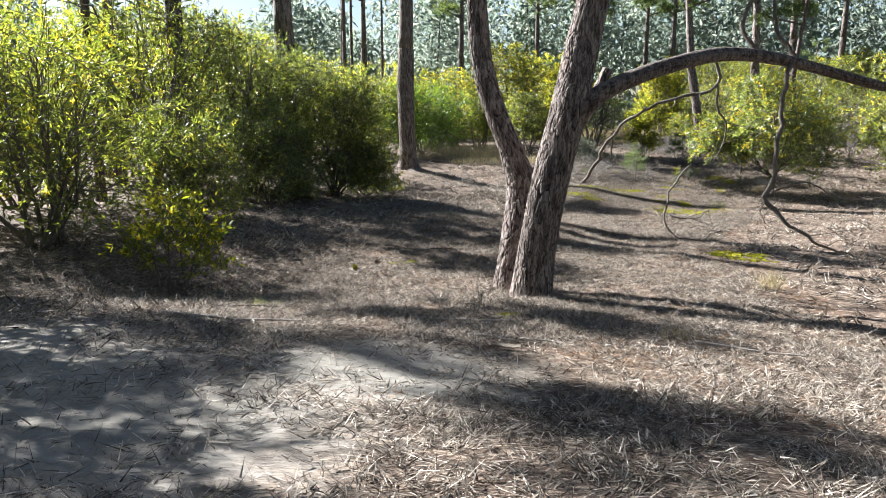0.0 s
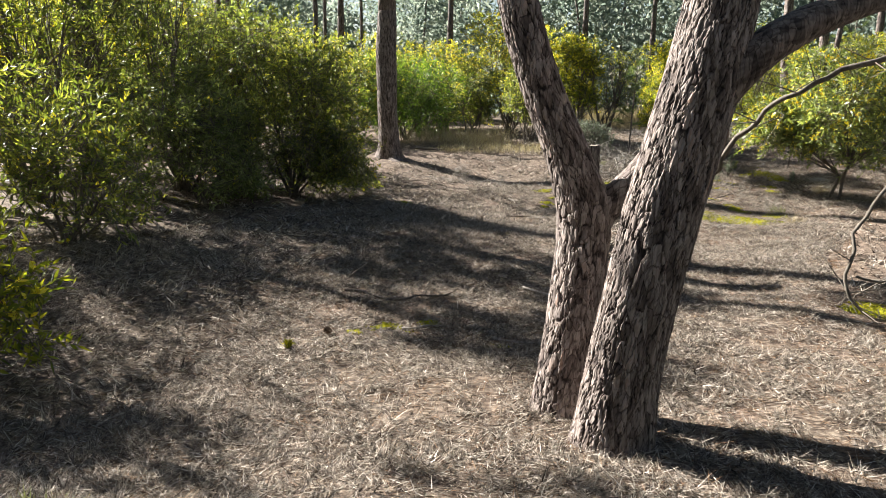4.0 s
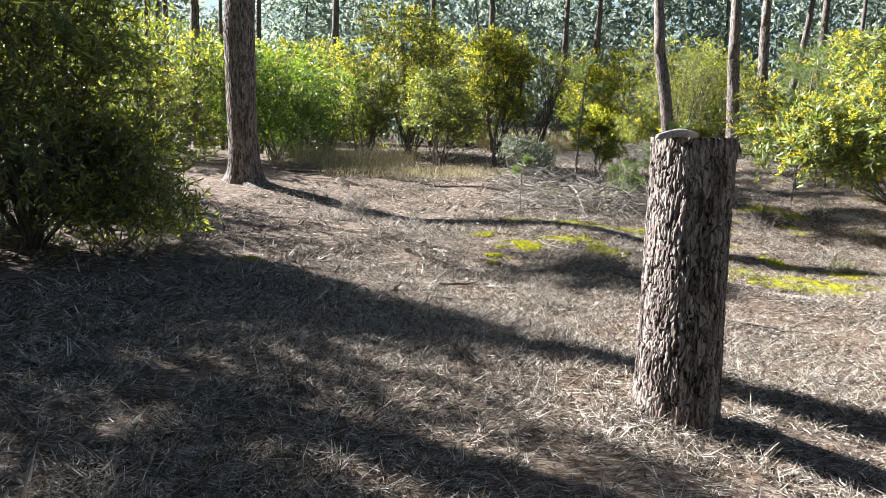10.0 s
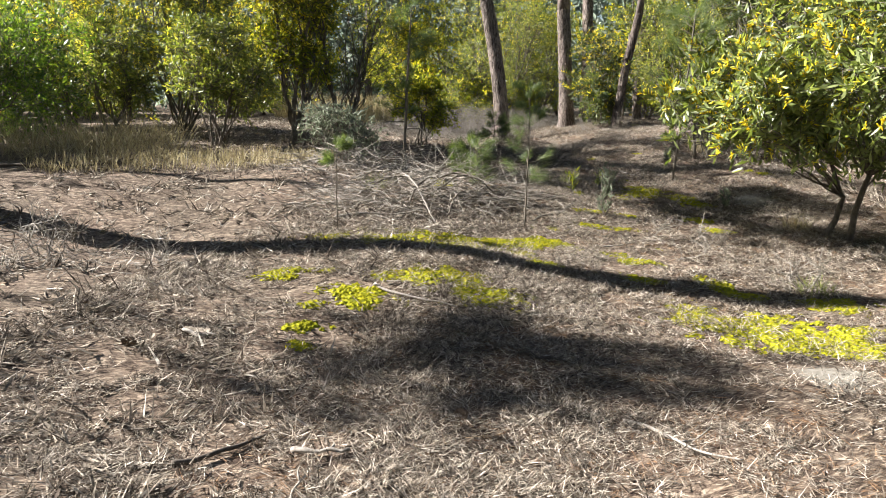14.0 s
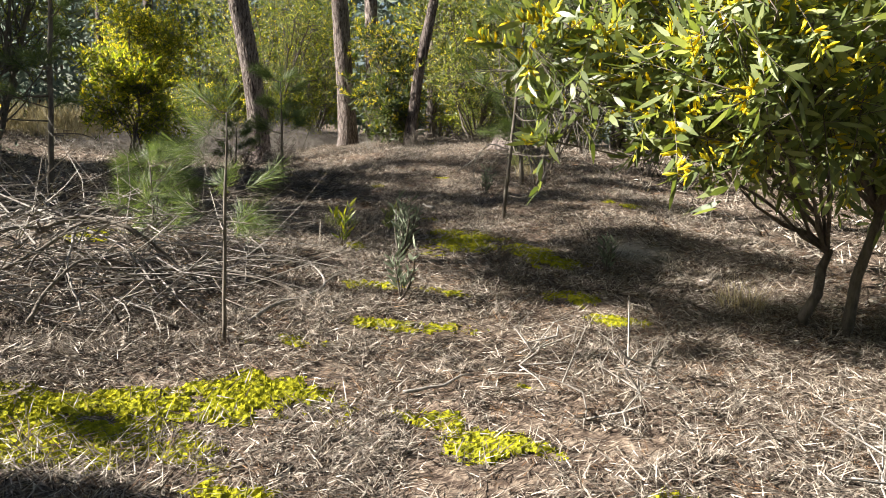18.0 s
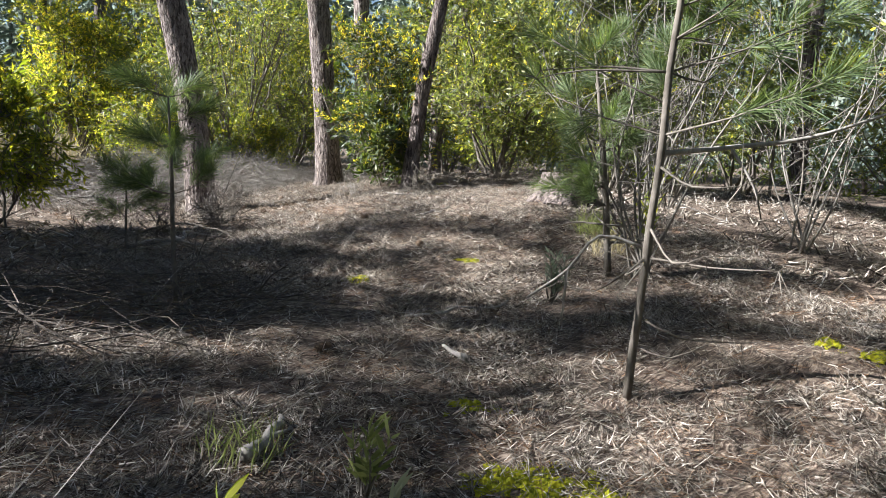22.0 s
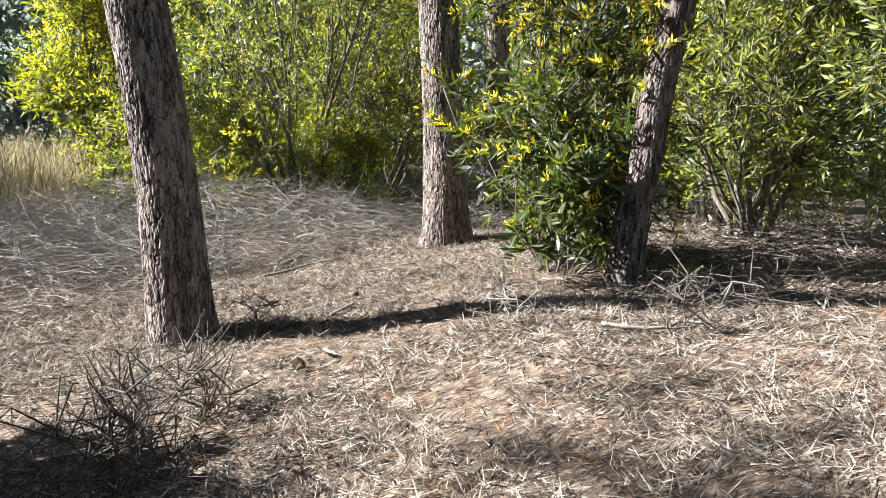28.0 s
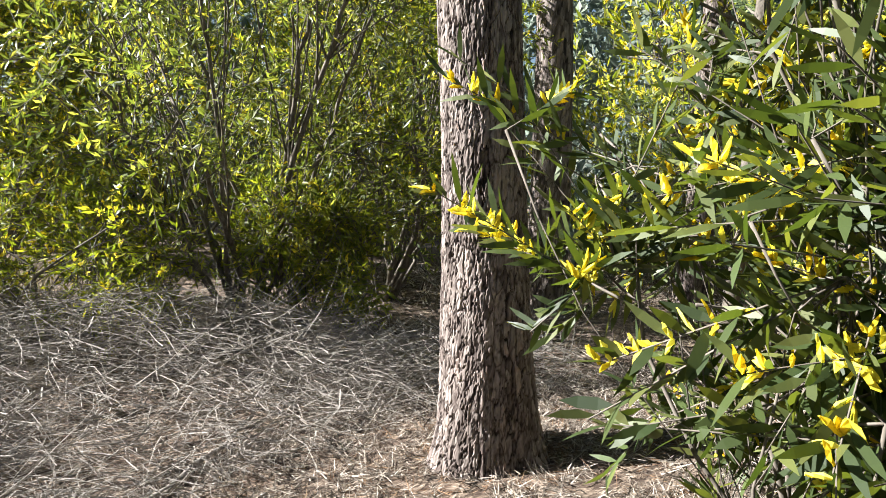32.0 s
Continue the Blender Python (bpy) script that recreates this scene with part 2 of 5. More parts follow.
# paler and greyer than near leaves: distance haze is put into the colour
M_far_hazed = island_material("far_foliage_hazed", [(0.0, (0.09, 0.12, 0.1)), (0.6, (0.18, 0.215, 0.18)), (1.0, (0.3, 0.32, 0.26))], 0.8, 0.1, 0.5, (1.4, 1.4, 1.3))
M_litter = island_material("dry_needles", [(0.0, (0.05, 0.037, 0.03)), (0.35, (0.135, 0.11, 0.087)), (0.7, (0.275, 0.236, 0.193)), (1.0, (0.44, 0.395, 0.34))], 0.85, 0.1, 0.15, patch=23.0, swing=0.95)
M_litter_red = island_material("rusty_needles", [(0.0, (0.06696, 0.03348, 0.01674)), (0.6, (0.1674, 0.09486, 0.05022)), (1.0, (0.2511, 0.1674, 0.1004))], 0.75, 0.2, 0.1, patch=13.0, swing=0.6)
M_straw = island_material("dry_straw", [(0.0, (0.216, 0.1728, 0.0864)), (0.6, (0.3456, 0.288, 0.1584)), (1.0, (0.432, 0.3816, 0.2448))], 0.8, 0.15, 0.25)
M_grass = island_material("green_grass", [(0.0, (0.12, 0.15, 0.04)), (1.0, (0.34, 0.36, 0.12))], 0.7, 0.2, 0.3)
M_moss, mn, ml, mb = material("bright_moss", 0.95, 0.05)
spots = ramp(mn, [(0.3, (0.06, 0.055, 0.012)), (0.42, (0.15, 0.155, 0.014)), (0.55, (0.27, 0.26, 0.014)), (0.7, (0.37, 0.33, 0.018))])
ml.new(noise_node(mn, ml, 26, 5, 0.65).outputs["Fac"], spots.inputs[0])
ml.new(spots.outputs[0], mb.inputs["Base Color"])
M_cone = wood_material("pine_cone", (0.05, 0.035, 0.025), (0.16, 0.11, 0.07), 60)


# ---- geometry tools ----
class Geo:
    """Gathers vertices and faces for one mesh."""

    def __init__(self):
        self.v, self.f, self.n, self.tone = [], [], 0, []

    def add(self, v, *faces, tone=None):
        v = np.asarray(v, float).reshape(-1, 3)
        self.v.append(v)
        self.tone.append(np.full(len(v), 0.5) if tone is None else np.asarray(tone, float).ravel())
        for f in faces:
            self.f.append(np.asarray(f, int) + self.n)
        self.n += len(v)

    def mesh(self, name, mat, smooth=False, tone=False):
        me = bpy.data.meshes.new(name)
        v = np.concatenate(self.v) if self.v else np.zeros((0, 3))
        me.vertices.add(len(v))
        me.vertices.foreach_set("co", v.ravel())
        me.loops.add(sum(f.size for f in self.f))
        me.loops.foreach_set("vertex_index", np.concatenate([f.ravel() for f in self.f]))
        sizes = np.concatenate([np.full(len(f), f.shape[1]) for f in self.f])
        me.polygons.add(len(sizes))
        me.polygons.foreach_set("loop_start", np.concatenate([[0], np.cumsum(sizes)[:-1]]))
        me.polygons.foreach_set("use_smooth", np.full(len(sizes), smooth))
        if tone:
            a = me.attributes.new("tone", "FLOAT", "POINT")
            a.data.foreach_set("value", np.concatenate(self.tone))
        me.update(calc_edges=True)
        me.validate()
        me.materials.append(mat)
        return me


def part(name, geo, mat, parent=None, label="", smooth=False, tone=False):
    """One mesh object, under a thing or a part."""
    ob = new(name, geo.mesh(name, mat, smooth, tone) if isinstance(geo, Geo) else geo)
    if parent:
        ob.parent = parent
    return tagged(ob, label)


def holder(name, x, y, z, label, category, group="", kind=""):
    ob = new(name)
    ob.location = (x, y, z)
    ob.empty_display_size = 0.2
    return tagged(ob, label, category, group, kind)


def unit(a):
    return a / np.maximum(np.linalg.norm(a, axis=-1, keepdims=True), 1e-9)


def across(d, rng):
    """Random directions at right angles to d."""
    return unit(np.cross(d, unit(rng.normal(size=d.shape))))


def spline(pts, step):
    """A smooth line through the points; columns beyond the third (radii) go along."""
    p = np.asarray(pts, float)
    p = np.vstack([2 * p[0] - p[1], p, 2 * p[-1] - p[-2]])
    out = []
    for i in range(1, len(p) - 2):
        k = max(2, int(np.linalg.norm(p[i + 1, :3] - p[i, :3]) / step))
        t = (np.arange(k) / k)[:, None]
        a, b, c, d = p[i - 1], p[i], p[i + 1], p[i + 2]
        out.append(0.5 * (2 * b + (c - a) * t + (2 * a - 5 * b + 4 * c - d) * t ** 2 + (3 * b - a - 3 * c + d) * t ** 3))
    out.append(p[-2:-1])
    return np.vstack(out)


def tube(geo, pts, sides=6, tone=None):
    """A round limb along rows of x, y, z, radius."""
    p = np.asarray(pts, float)
    c, r = p[:, :3], p[:, 3]
    d = unit(np.gradient(c, axis=0))
    ref = np.array([1.0, 0, 0]) if abs(d[0, 0]) < 0.8 else np.array([0, 1.0, 0])
    s = unit(np.cross(d, ref))
    w = np.cross(d, s)
    a = np.arange(sides) / sides * 2 * math.pi
    ring = c[:, None] + r[:, None, None] * (s[:, None] * np.cos(a)[None, :, None] + w[:, None] * np.sin(a)[None, :, None])
    k, m = len(p), sides
    i, j = np.meshgrid(np.arange(k - 1), np.arange(m), indexing="ij")
    q = np.stack([i * m + j, i * m + (j + 1) % m, (i + 1) * m + (j + 1) % m, (i + 1) * m + j], -1).reshape(-1, 4)
    geo.add(ring, q, np.arange(m)[None, ::-1], ((k - 1) * m + np.arange(m))[None], tone=tone)


def rods(geo, a, b, r0, r1, sides=3):
    """Many straight twigs at once."""
    d = unit(b - a)
    s = unit(np.cross(d, np.array([0.31, 0.27, 0.91])))
    w = np.cross(d, s)
    t = np.arange(sides) / sides * 2 * math.pi
    o = s[:, None] * np.cos(t)[None, :, None] + w[:, None] * np.sin(t)[None, :, None]
    r0, r1 = np.broadcast_to(r0, len(a)), np.broadcast_to(r1, len(a))
    v = np.concatenate([a[:, None] + o * r0[:, None, None], b[:, None] + o * r1[:, None, None]], 1)
    base = np.arange(len(a))[:, None] * 2 * sides
    j = np.arange(sides)
    q = np.stack([j, (j + 1) % sides, sides + (j + 1) % sides, sides + j], -1)
    geo.add(v, (base[:, :, None] + q[None]).reshape(-1, 4))


def leaves(geo, p, d, nrm, length, width, fine=False, curl=0.12):
    """Lance-shaped leaves: p their feet, d their way, nrm their faces."""
    n = len(p)
    s = unit(np.cross(d, nrm))
    length, width = np.broadcast_to(length, n)[:, None], np.broadcast_to(width, n)[:, None]
    up = unit(np.cross(s, d))
    if fine:
        prof = [(0.0, 0.0, 0.0), (0.3, 0.42, 0.4), (0.3, -0.42, 0.4), (0.66, 0.4, 0.5), (0.66, -0.4, 0.5), (1.0, 0.0, 0.0)]
        v = np.stack([p + d * length * t + s * width * k - up * length * curl * (t * t * 1.6 - 0.4 * t) for t, k, _ in prof], 1)
        b = np.arange(n)[:, None] * 6
        geo.add(v, b + np.array([[0, 2, 1]]), b + np.array([[1, 2, 4, 3]]), b + np.array([[3, 4, 5]]))
    else:
        prof = [(0, 0), (0.45, 0.5), (1, 0), (0.45, -0.5)]
        v = np.stack([p + d * length * t + s * width * k - up * length * curl * t * t for t, k in prof], 1)
        geo.add(v, np.arange(n)[:, None] * 4 + np.array([[0, 1, 2, 3]]))


def spikes(geo, p, d, length, width, rng, fine=False):
    """Flower spikes."""
    n = len(p)
    s = across(d, rng)
    w = np.cross(d, s)
    if not fine:
        leaves(geo, p, d, s, length, width * 1.25, curl=0.05)
        leaves(geo, p, d, w, length, width * 1.25, curl=0.05)
        return
    length, width = np.broadcast_to(length, n)[:, None], np.broadcast_to(width, n)[:, None]
    rows = []
    sides = 4
    levels = [(0.0, 0.5), (0.3, 1.0), (0.7, 0.95), (1.0, 0.3)]
    for t, k in levels:
        for j in range(sides):
            a = 2 * math.pi * j / sides + t * 2.0
            jit = 1 + 0.35 * rng.normal(size=(n, 1)) 
            rows.append(p + d * length * t + (s * math.cos(a) + w * math.sin(a)) * width * 0.5 * k * jit)
    v = np.stack(rows, 1)
    b = np.arange(n)[:, None] * len(rows)
    f = []
    for i in range(len(levels) - 1):
        for j in range(sides):
            f.append([i * sides + j, i * sides + (j + 1) % sides, (i + 1) * sides + (j + 1) % sides, (i + 1) * sides + j])
    f = np.array(f)
    top = (len(levels) - 1) * sides + np.arange(sides)
    geo.add(v, (b[:, :, None] + f[None]).reshape(-1, 4), b + top[None])


def value_noise(x, y, scale, seed):
    """Smooth noise on the plan, -1 to 1."""
    x, y = np.asarray(x, float) * scale, np.asarray(y, float) * scale
    xi, yi = np.floor(x).astype(int), np.floor(y).astype(int)
    fx, fy = x - xi, y - yi
    fx, fy = fx * fx * (3 - 2 * fx), fy * fy * (3 - 2 * fy)

    def corner(a, b):
        hsh = np.sin(a * 127.1 + b * 311.7 + seed * 74.7) * 43758.5453
        return (hsh - np.floor(hsh)) * 2 - 1
    return (corner(xi, yi) * (1 - fx) + corner(xi + 1, yi) * fx) * (1 - fy) + (corner(xi, yi + 1) * (1 - fx) + corner(xi + 1, yi + 1) * fx) * fy


# ---- the ground ----
# broad swells and hollows of the land: x, y, spread, height
MOUNDS = [(-1, 1, 4, 0.8), (4, 2, 4, -0.07), (0.8, 7, 2.2, -0.19), (1, 11, 3, -0.05), (-1, 15, 4, -0.24), (3.5, 17, 3, -0.26),
          (3.4, 20.5, 2.5, -0.14), (7, 19.5, 3, -0.3), (6.5, 23, 2.5, 0.07), (9.5, 25.5, 2.5, -0.17), (12.7, 27, 2.2, 0.37),
          (10.8, 31, 3, -0.33), (13.7, 32, 2.2, 0.35), (12.7, 35, 3, -0.39), (-1, 23, 3.5, -0.12), (8, 37, 6, 0.16),
          (16, 40, 6, 0.36), (14, 18, 5, -0.28), (18, 28, 4, 0.32), (8, 10, 4, -0.29), (2.05, 13.7, 0.9, 0.1),
          (1.4, 22.8, 1.1, -0.26), (4.1, 20.5, 0.85, 0.15), (0.1, 14.3, 1.2, 0.14), (10.9, 23.0, 0.9, 0.2), (-2.9, 8.9, 1.3, -0.42), (3.2, 12.8, 0.8, -0.17)]
SAND = [(-2.5, 3.9, 1.1), (-1.5, 2.7, 0.9), (-4.5, 1.5, 2.5), (-0.4, 3.9, 0.7), (5.5, 17.4, 0.22), (9.6, 21.9, 0.3)]


def land(x, y):
    x, y = np.asarray(x, float), np.asarray(y, float)
    z = np.full(np.broadcast(x, y).shape, -0.1)
    for a, b, s, v in MOUNDS:
        z = z + v * np.exp(-((x - a) ** 2 + (y - b) ** 2) / (2 * s * s))
    near = np.exp(-((x - 5) ** 2 + (y - 18) ** 2) / (2 * 22.0 ** 2))
    return z + near * (0.05 * value_noise(x, y, 0.8, 3) + 0.022 * value_noise(x, y, 2.6, 5) + 0.008 * value_noise(x, y, 6.5, 8)) + (1 - near) * 0.25 * value_noise(x, y, 0.07, 9)


def rest(x, y):
    return float(land(np.array(x), np.array(y)))


def axis(lo, hi, step, reach):
    core = np.arange(lo, hi + step / 2, step)
    ring = np.geomspace(0.3, reach, 30)
    return np.concatenate([(lo - ring)[::-1], core, hi + ring])


def build_ground():
    xs, ys = axis(-9, 21, 0.125, 700), axis(-4, 42, 0.125, 700)
    gx, gy = np.meshgrid(xs, ys, indexing="ij")
    g = Geo()
    a, b = gx.shape
    i, j = np.meshgrid(np.arange(a - 1), np.arange(b - 1), indexing="ij")
    sand = np.zeros(gx.shape)
    for x, y, s in SAND:
        sand = np.maximum(sand, np.exp(-((gx - x) ** 2 + (gy - y) ** 2) / (2 * s * s)))
    g.add(np.stack([gx, gy, land(gx, gy)], -1), np.stack([i * b + j, (i + 1) * b + j, (i + 1) * b + j + 1, i * b + j + 1], -1).reshape(-1, 4))
    me = g.mesh("ground", M_ground, True)
    at = me.attributes.new("sand", "FLOAT", "POINT")
    at.data.foreach_set("value", sand.ravel())
    tagged(new("ground", me), "brown pine-needle litter over pale sandy forest ground", "ground", kind="structure")


build_ground()


# ---- pines ----
def ripple(u, v, nu, rate, seed):
    """Smooth noise on a trunk's skin, -1 to 1; u runs once round in 0..1."""
    x, y = u * nu, v * rate
    xi, yi = np.floor(x).astype(int), np.floor(y).astype(int)
    fx, fy = x - xi, y - yi
    fx, fy = fx * fx * (3 - 2 * fx), fy * fy * (3 - 2 * fy)

    def corner(a, b):
        k = np.sin((a % nu) * 91.7 + b * 47.3 + seed * 13.1) * 31571.9
        return (k - np.floor(k)) * 2 - 1
    return (corner(xi, yi) * (1 - fx) + corner(xi + 1, yi) * fx) * (1 - fy) + (corner(xi, yi + 1) * (1 - fx) + corner(xi + 1, yi + 1) * fx) * fy


def bark_field(u, v, cells, tall, seed):
    """Long flaky plates of bark: a plate's face against its cracks, its shade, and how its face slopes. u runs once round in 0..1."""
    x = u * cells + 0.7 * ripple(u, v, cells // 2, 0.9 / tall, seed) + 0.36 * ripple(u, v, cells, 2.2 / tall, seed + 1) + 0.16 * ripple(u, v, cells * 3, 6.0 / tall, seed + 2)
    y = v / tall + 0.5 * ripple(u, v, cells, 1.1 / tall, seed + 3) + 0.12 * ripple(u, v, cells * 3, 2.5 / tall, seed + 4)
    best = np.full(x.shape, 9.0)
    second = best.copy()
    tone, slope = np.zeros(x.shape), np.zeros(x.shape)
    xi, yi = np.floor(x).astype(int), np.floor(y).astype(int)
    for dx in (-1, 0, 1):
        for dy in (-1, 0, 1):
            cx, cy = xi + dx, yi + dy
            k = np.sin((cx % cells) * 12.99 + cy * 78.23 + seed * 3.7) * 43758.55
            r1 = k - np.floor(k)
            k = np.sin((cx % cells) * 39.35 + cy * 11.13 + seed * 5.1) * 24634.63
            r2 = k - np.floor(k)
            stag = 0.25 + 0.5 * (cx % 2)
            ax, ay = cx + 0.2 + 0.6 * r1 - x, cy + stag + 0.5 * (r2 - 0.5) - y
            d = np.maximum(np.abs(ax) * 1.2, np.abs(ay) * 0.62) * 0.7 + np.hypot(ax, ay * 0.7) * 0.3
            closer = d < best
            second = np.where(closer, best, np.minimum(second, d))
            tone = np.where(closer, r1 * 0.6 + r2 * 0.4, tone)
            slope = np.where(closer, ay * (r1 - 0.2) * 0.9 + ax * (r2 - 0.5) * 1.4, slope)
            best = np.minimum(best, d)
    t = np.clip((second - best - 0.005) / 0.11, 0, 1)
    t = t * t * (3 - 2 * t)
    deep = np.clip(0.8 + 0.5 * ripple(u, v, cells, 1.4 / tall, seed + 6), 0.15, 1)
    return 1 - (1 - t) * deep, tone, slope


def trunk(geo, pts, sides=96, step=0.03, depth=0.016, plate=(0.06, 0.13), seed=1, flare=0.35, gnarl=0.03):
    """A trunk with cracked bark along rows of x, y, z, radius."""
    p = spline(pts, step)
    c, r = p[:, :3], p[:, 3]
    d = unit(np.gradient(c, axis=0))
    s = unit(np.cross(d, np.array([0.0, 1.0, 0.05])))
    w = np.cross(d, s)
    run = np.concatenate([[0], np.cumsum(np.linalg.norm(np.diff(c, axis=0), axis=1))])
    a = np.arange(sides) / sides * 2 * math.pi
    u, v = np.meshgrid(np.arange(sides) / sides, run, indexing="xy")
    cells = max(5, int(2 * math.pi * float(np.median(r)) / plate[0]))
    cells += cells % 2
    face, tone, slope = bark_field(u, v, cells, plate[1] * 1.35, seed)
    face2, tone2, slope2 = bark_field(u, v, cells * 2, plate[1] * 1.1, seed + 5)
    grain = ripple(u, v, cells * 5, 2.2 / plate[1], seed + 9)
    lobes = 1 + flare * np.exp(-run / 0.16)[:, None] * (0.7 + 0.5 * np.sin(a * 3 + seed)[None] + 0.3 * np.sin(a * 5 + 2 * seed)[None])
    lumps = 1 + gnarl * (np.sin(a * 2 + seed)[None] * np.sin(run * 2.1 + seed)[:, None] + 0.6 * np.sin(a * 3 + 1)[None] * np.cos(run * 4.3)[:, None])
    rough = depth * (0.55 * face * (0.75 + 0.5 * (tone - 0.5) + 0.3 * slope) - 0.4 + 0.2 * face2 * (0.5 + 0.7 * tone2) * face + 0.2 * grain)
    rad = r[:, None] * lobes * lumps + rough
    ring = c[:, None] + rad[..., None] * (s[:, None] * np.cos(a)[None, :, None] + w[:, None] * np.sin(a)[None, :, None])
    k, m = len(p), sides
    i, j = np.meshgrid(np.arange(k - 1), np.arange(m), indexing="ij")
    q = np.stack([i * m + j, i * m + (j + 1) % m, (i + 1) * m + (j + 1) % m, (i + 1) * m + j], -1).reshape(-1, 4)
    # tone falls in the cracks too: inner bark, with crevice shade put into the colour
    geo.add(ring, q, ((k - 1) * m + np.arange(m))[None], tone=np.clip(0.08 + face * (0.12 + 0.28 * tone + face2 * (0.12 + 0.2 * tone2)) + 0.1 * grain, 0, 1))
    return p


def needles(geo, centre, d, count, length, width, rng, spread=0.9):
    """A brush of needles along short shoots: centre and d are rows."""
    n = len(centre)
    c = np.repeat(centre, count, 0)
    dd = np.repeat(d, count, 0)
    u = rng.random((n * count, 1))
    side = across(dd, rng)
    way = unit(dd * (0.5 + 0.8 * u) + side * spread)
    leaves(geo, c + dd * u * length * 0.9, way, side + rng.normal(0, 0.3, dd.shape), length * (0.7 + 0.5 * rng.random(n * count)), width, curl=0.1)


def make_crown(seed, radius, tall, shoots, width=0.012, flat=0.14, pad=0.27):
    """Limbs that bear flat dense pads of needles, with gaps of sky between."""
    rng = np.random.default_rng(seed)
    limbs, leaf = Geo(), Geo()
    for k in range(14):
        a, z = rng.random() * 6.28, (k + rng.random()) / 14 * tall
        reach = radius * (0.5 + 0.6 * rng.random()) * (1 - 0.55 * z / tall)
        tip = np.array([math.cos(a) * reach, math.sin(a) * reach, z + 0.35 * reach])
        mid = tip * 0.5 + np.array([0, 0, z * 0.5 - 0.06])
        tube(limbs, [(0, 0, z, 0.045), (*mid, 0.03), (*tip, 0.012)], 5)
        pads = 2 + k % 2
        n = shoots // 14 // pads
        for q in range(pads):
            t = 0.5 + 0.55 * (q + rng.random()) / pads
            c = np.array([0, 0, z]) * (1 - t) + tip * t + rng.normal(0, 0.16, 3)
            at = c + rng.normal(0, 1, (n, 3)) * np.array([pad, pad, flat])
            needles(leaf, at, unit(rng.normal(size=(n, 3)) + np.array([0, 0, 0.8])), 26, 0.19, width, rng, 1.1)
    return limbs.mesh("limbs", M_bark_far, tone=True), leaf.mesh("crown", M_needle)


# the last three are sized for the patches of shade they throw
CROWNS = [make_crown(s, 2.3, 3.6, 620, 0.022) for s in (11, 12, 13)] + [make_crown(14, 2.9, 4.0, 210, 0.02, 0.07, 0.15), make_crown(15, 1.15, 1.5, 230, 0.022, 0.1, 0.2), make_crown(16, 1.7, 2.2, 330, 0.022, 0.1, 0.22)]


def pine(pts, label, seed, sides=96, step=0.03, depth=0.016, plate=(0.06, 0.13), tall=9.0, crown=True, flare=0.35, mat=None, detail_to=4.0):
    """A pine whose lower trunk runs along pts (x, y, z, radius) and goes on straight above them to its crown."""
    x, y, z, r = pts[0]
    base = rest(x, y) - 0.05
    h = holder("pine_tree", x, y, base, label, "pine tree", "pines of the wood")
    q = [(a - x, b - y, c - base, e) for a, b, c, e in pts]
    q[0] = (0, 0, 0, q[0][3])
    d = np.array(q[-1][:3]) - np.array(q[-2][:3])
    d = d / np.linalg.norm(d)
    top = np.array(q[-1][:3])
    if top[2] < detail_to:
        top = top + d * (detail_to - top[2])
        q.append((*top, q[-1][3] * 0.93))
    g = Geo()
    trunk(g, q, sides, step, depth, plate, seed, flare)
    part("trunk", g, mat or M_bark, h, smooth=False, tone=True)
    up = Geo()
    e = unit(d * 0.5 + np.array([0, 0, 0.5]))
    end = top + e * (tall - top[2])
    tube(up, spline([(*(top - d * 0.05), q[-1][3]), (*((top + end) / 2), q[-1][3] * 0.75), (*end, 0.05)], 0.5), 12)
    above = part("upper_trunk", up, mat or M_bark, h, smooth=True, tone=True)
    if crown:
        limbs, leaf = CROWNS[4 if seed in (33, 39) else 5 if seed in (26, 31, 34, 37, 38) else 3 if seed in (30, 35, 40) else seed % 3]
        at = pose(*(top + (end - top) * 0.45), 0, 0, seed * 77)
        for nm, me, mt in (("limbs", limbs, M_bark_far), ("crown", leaf, M_needle)):
            o = part(nm, me, mt, above)
            o.matrix_local = at
    return h


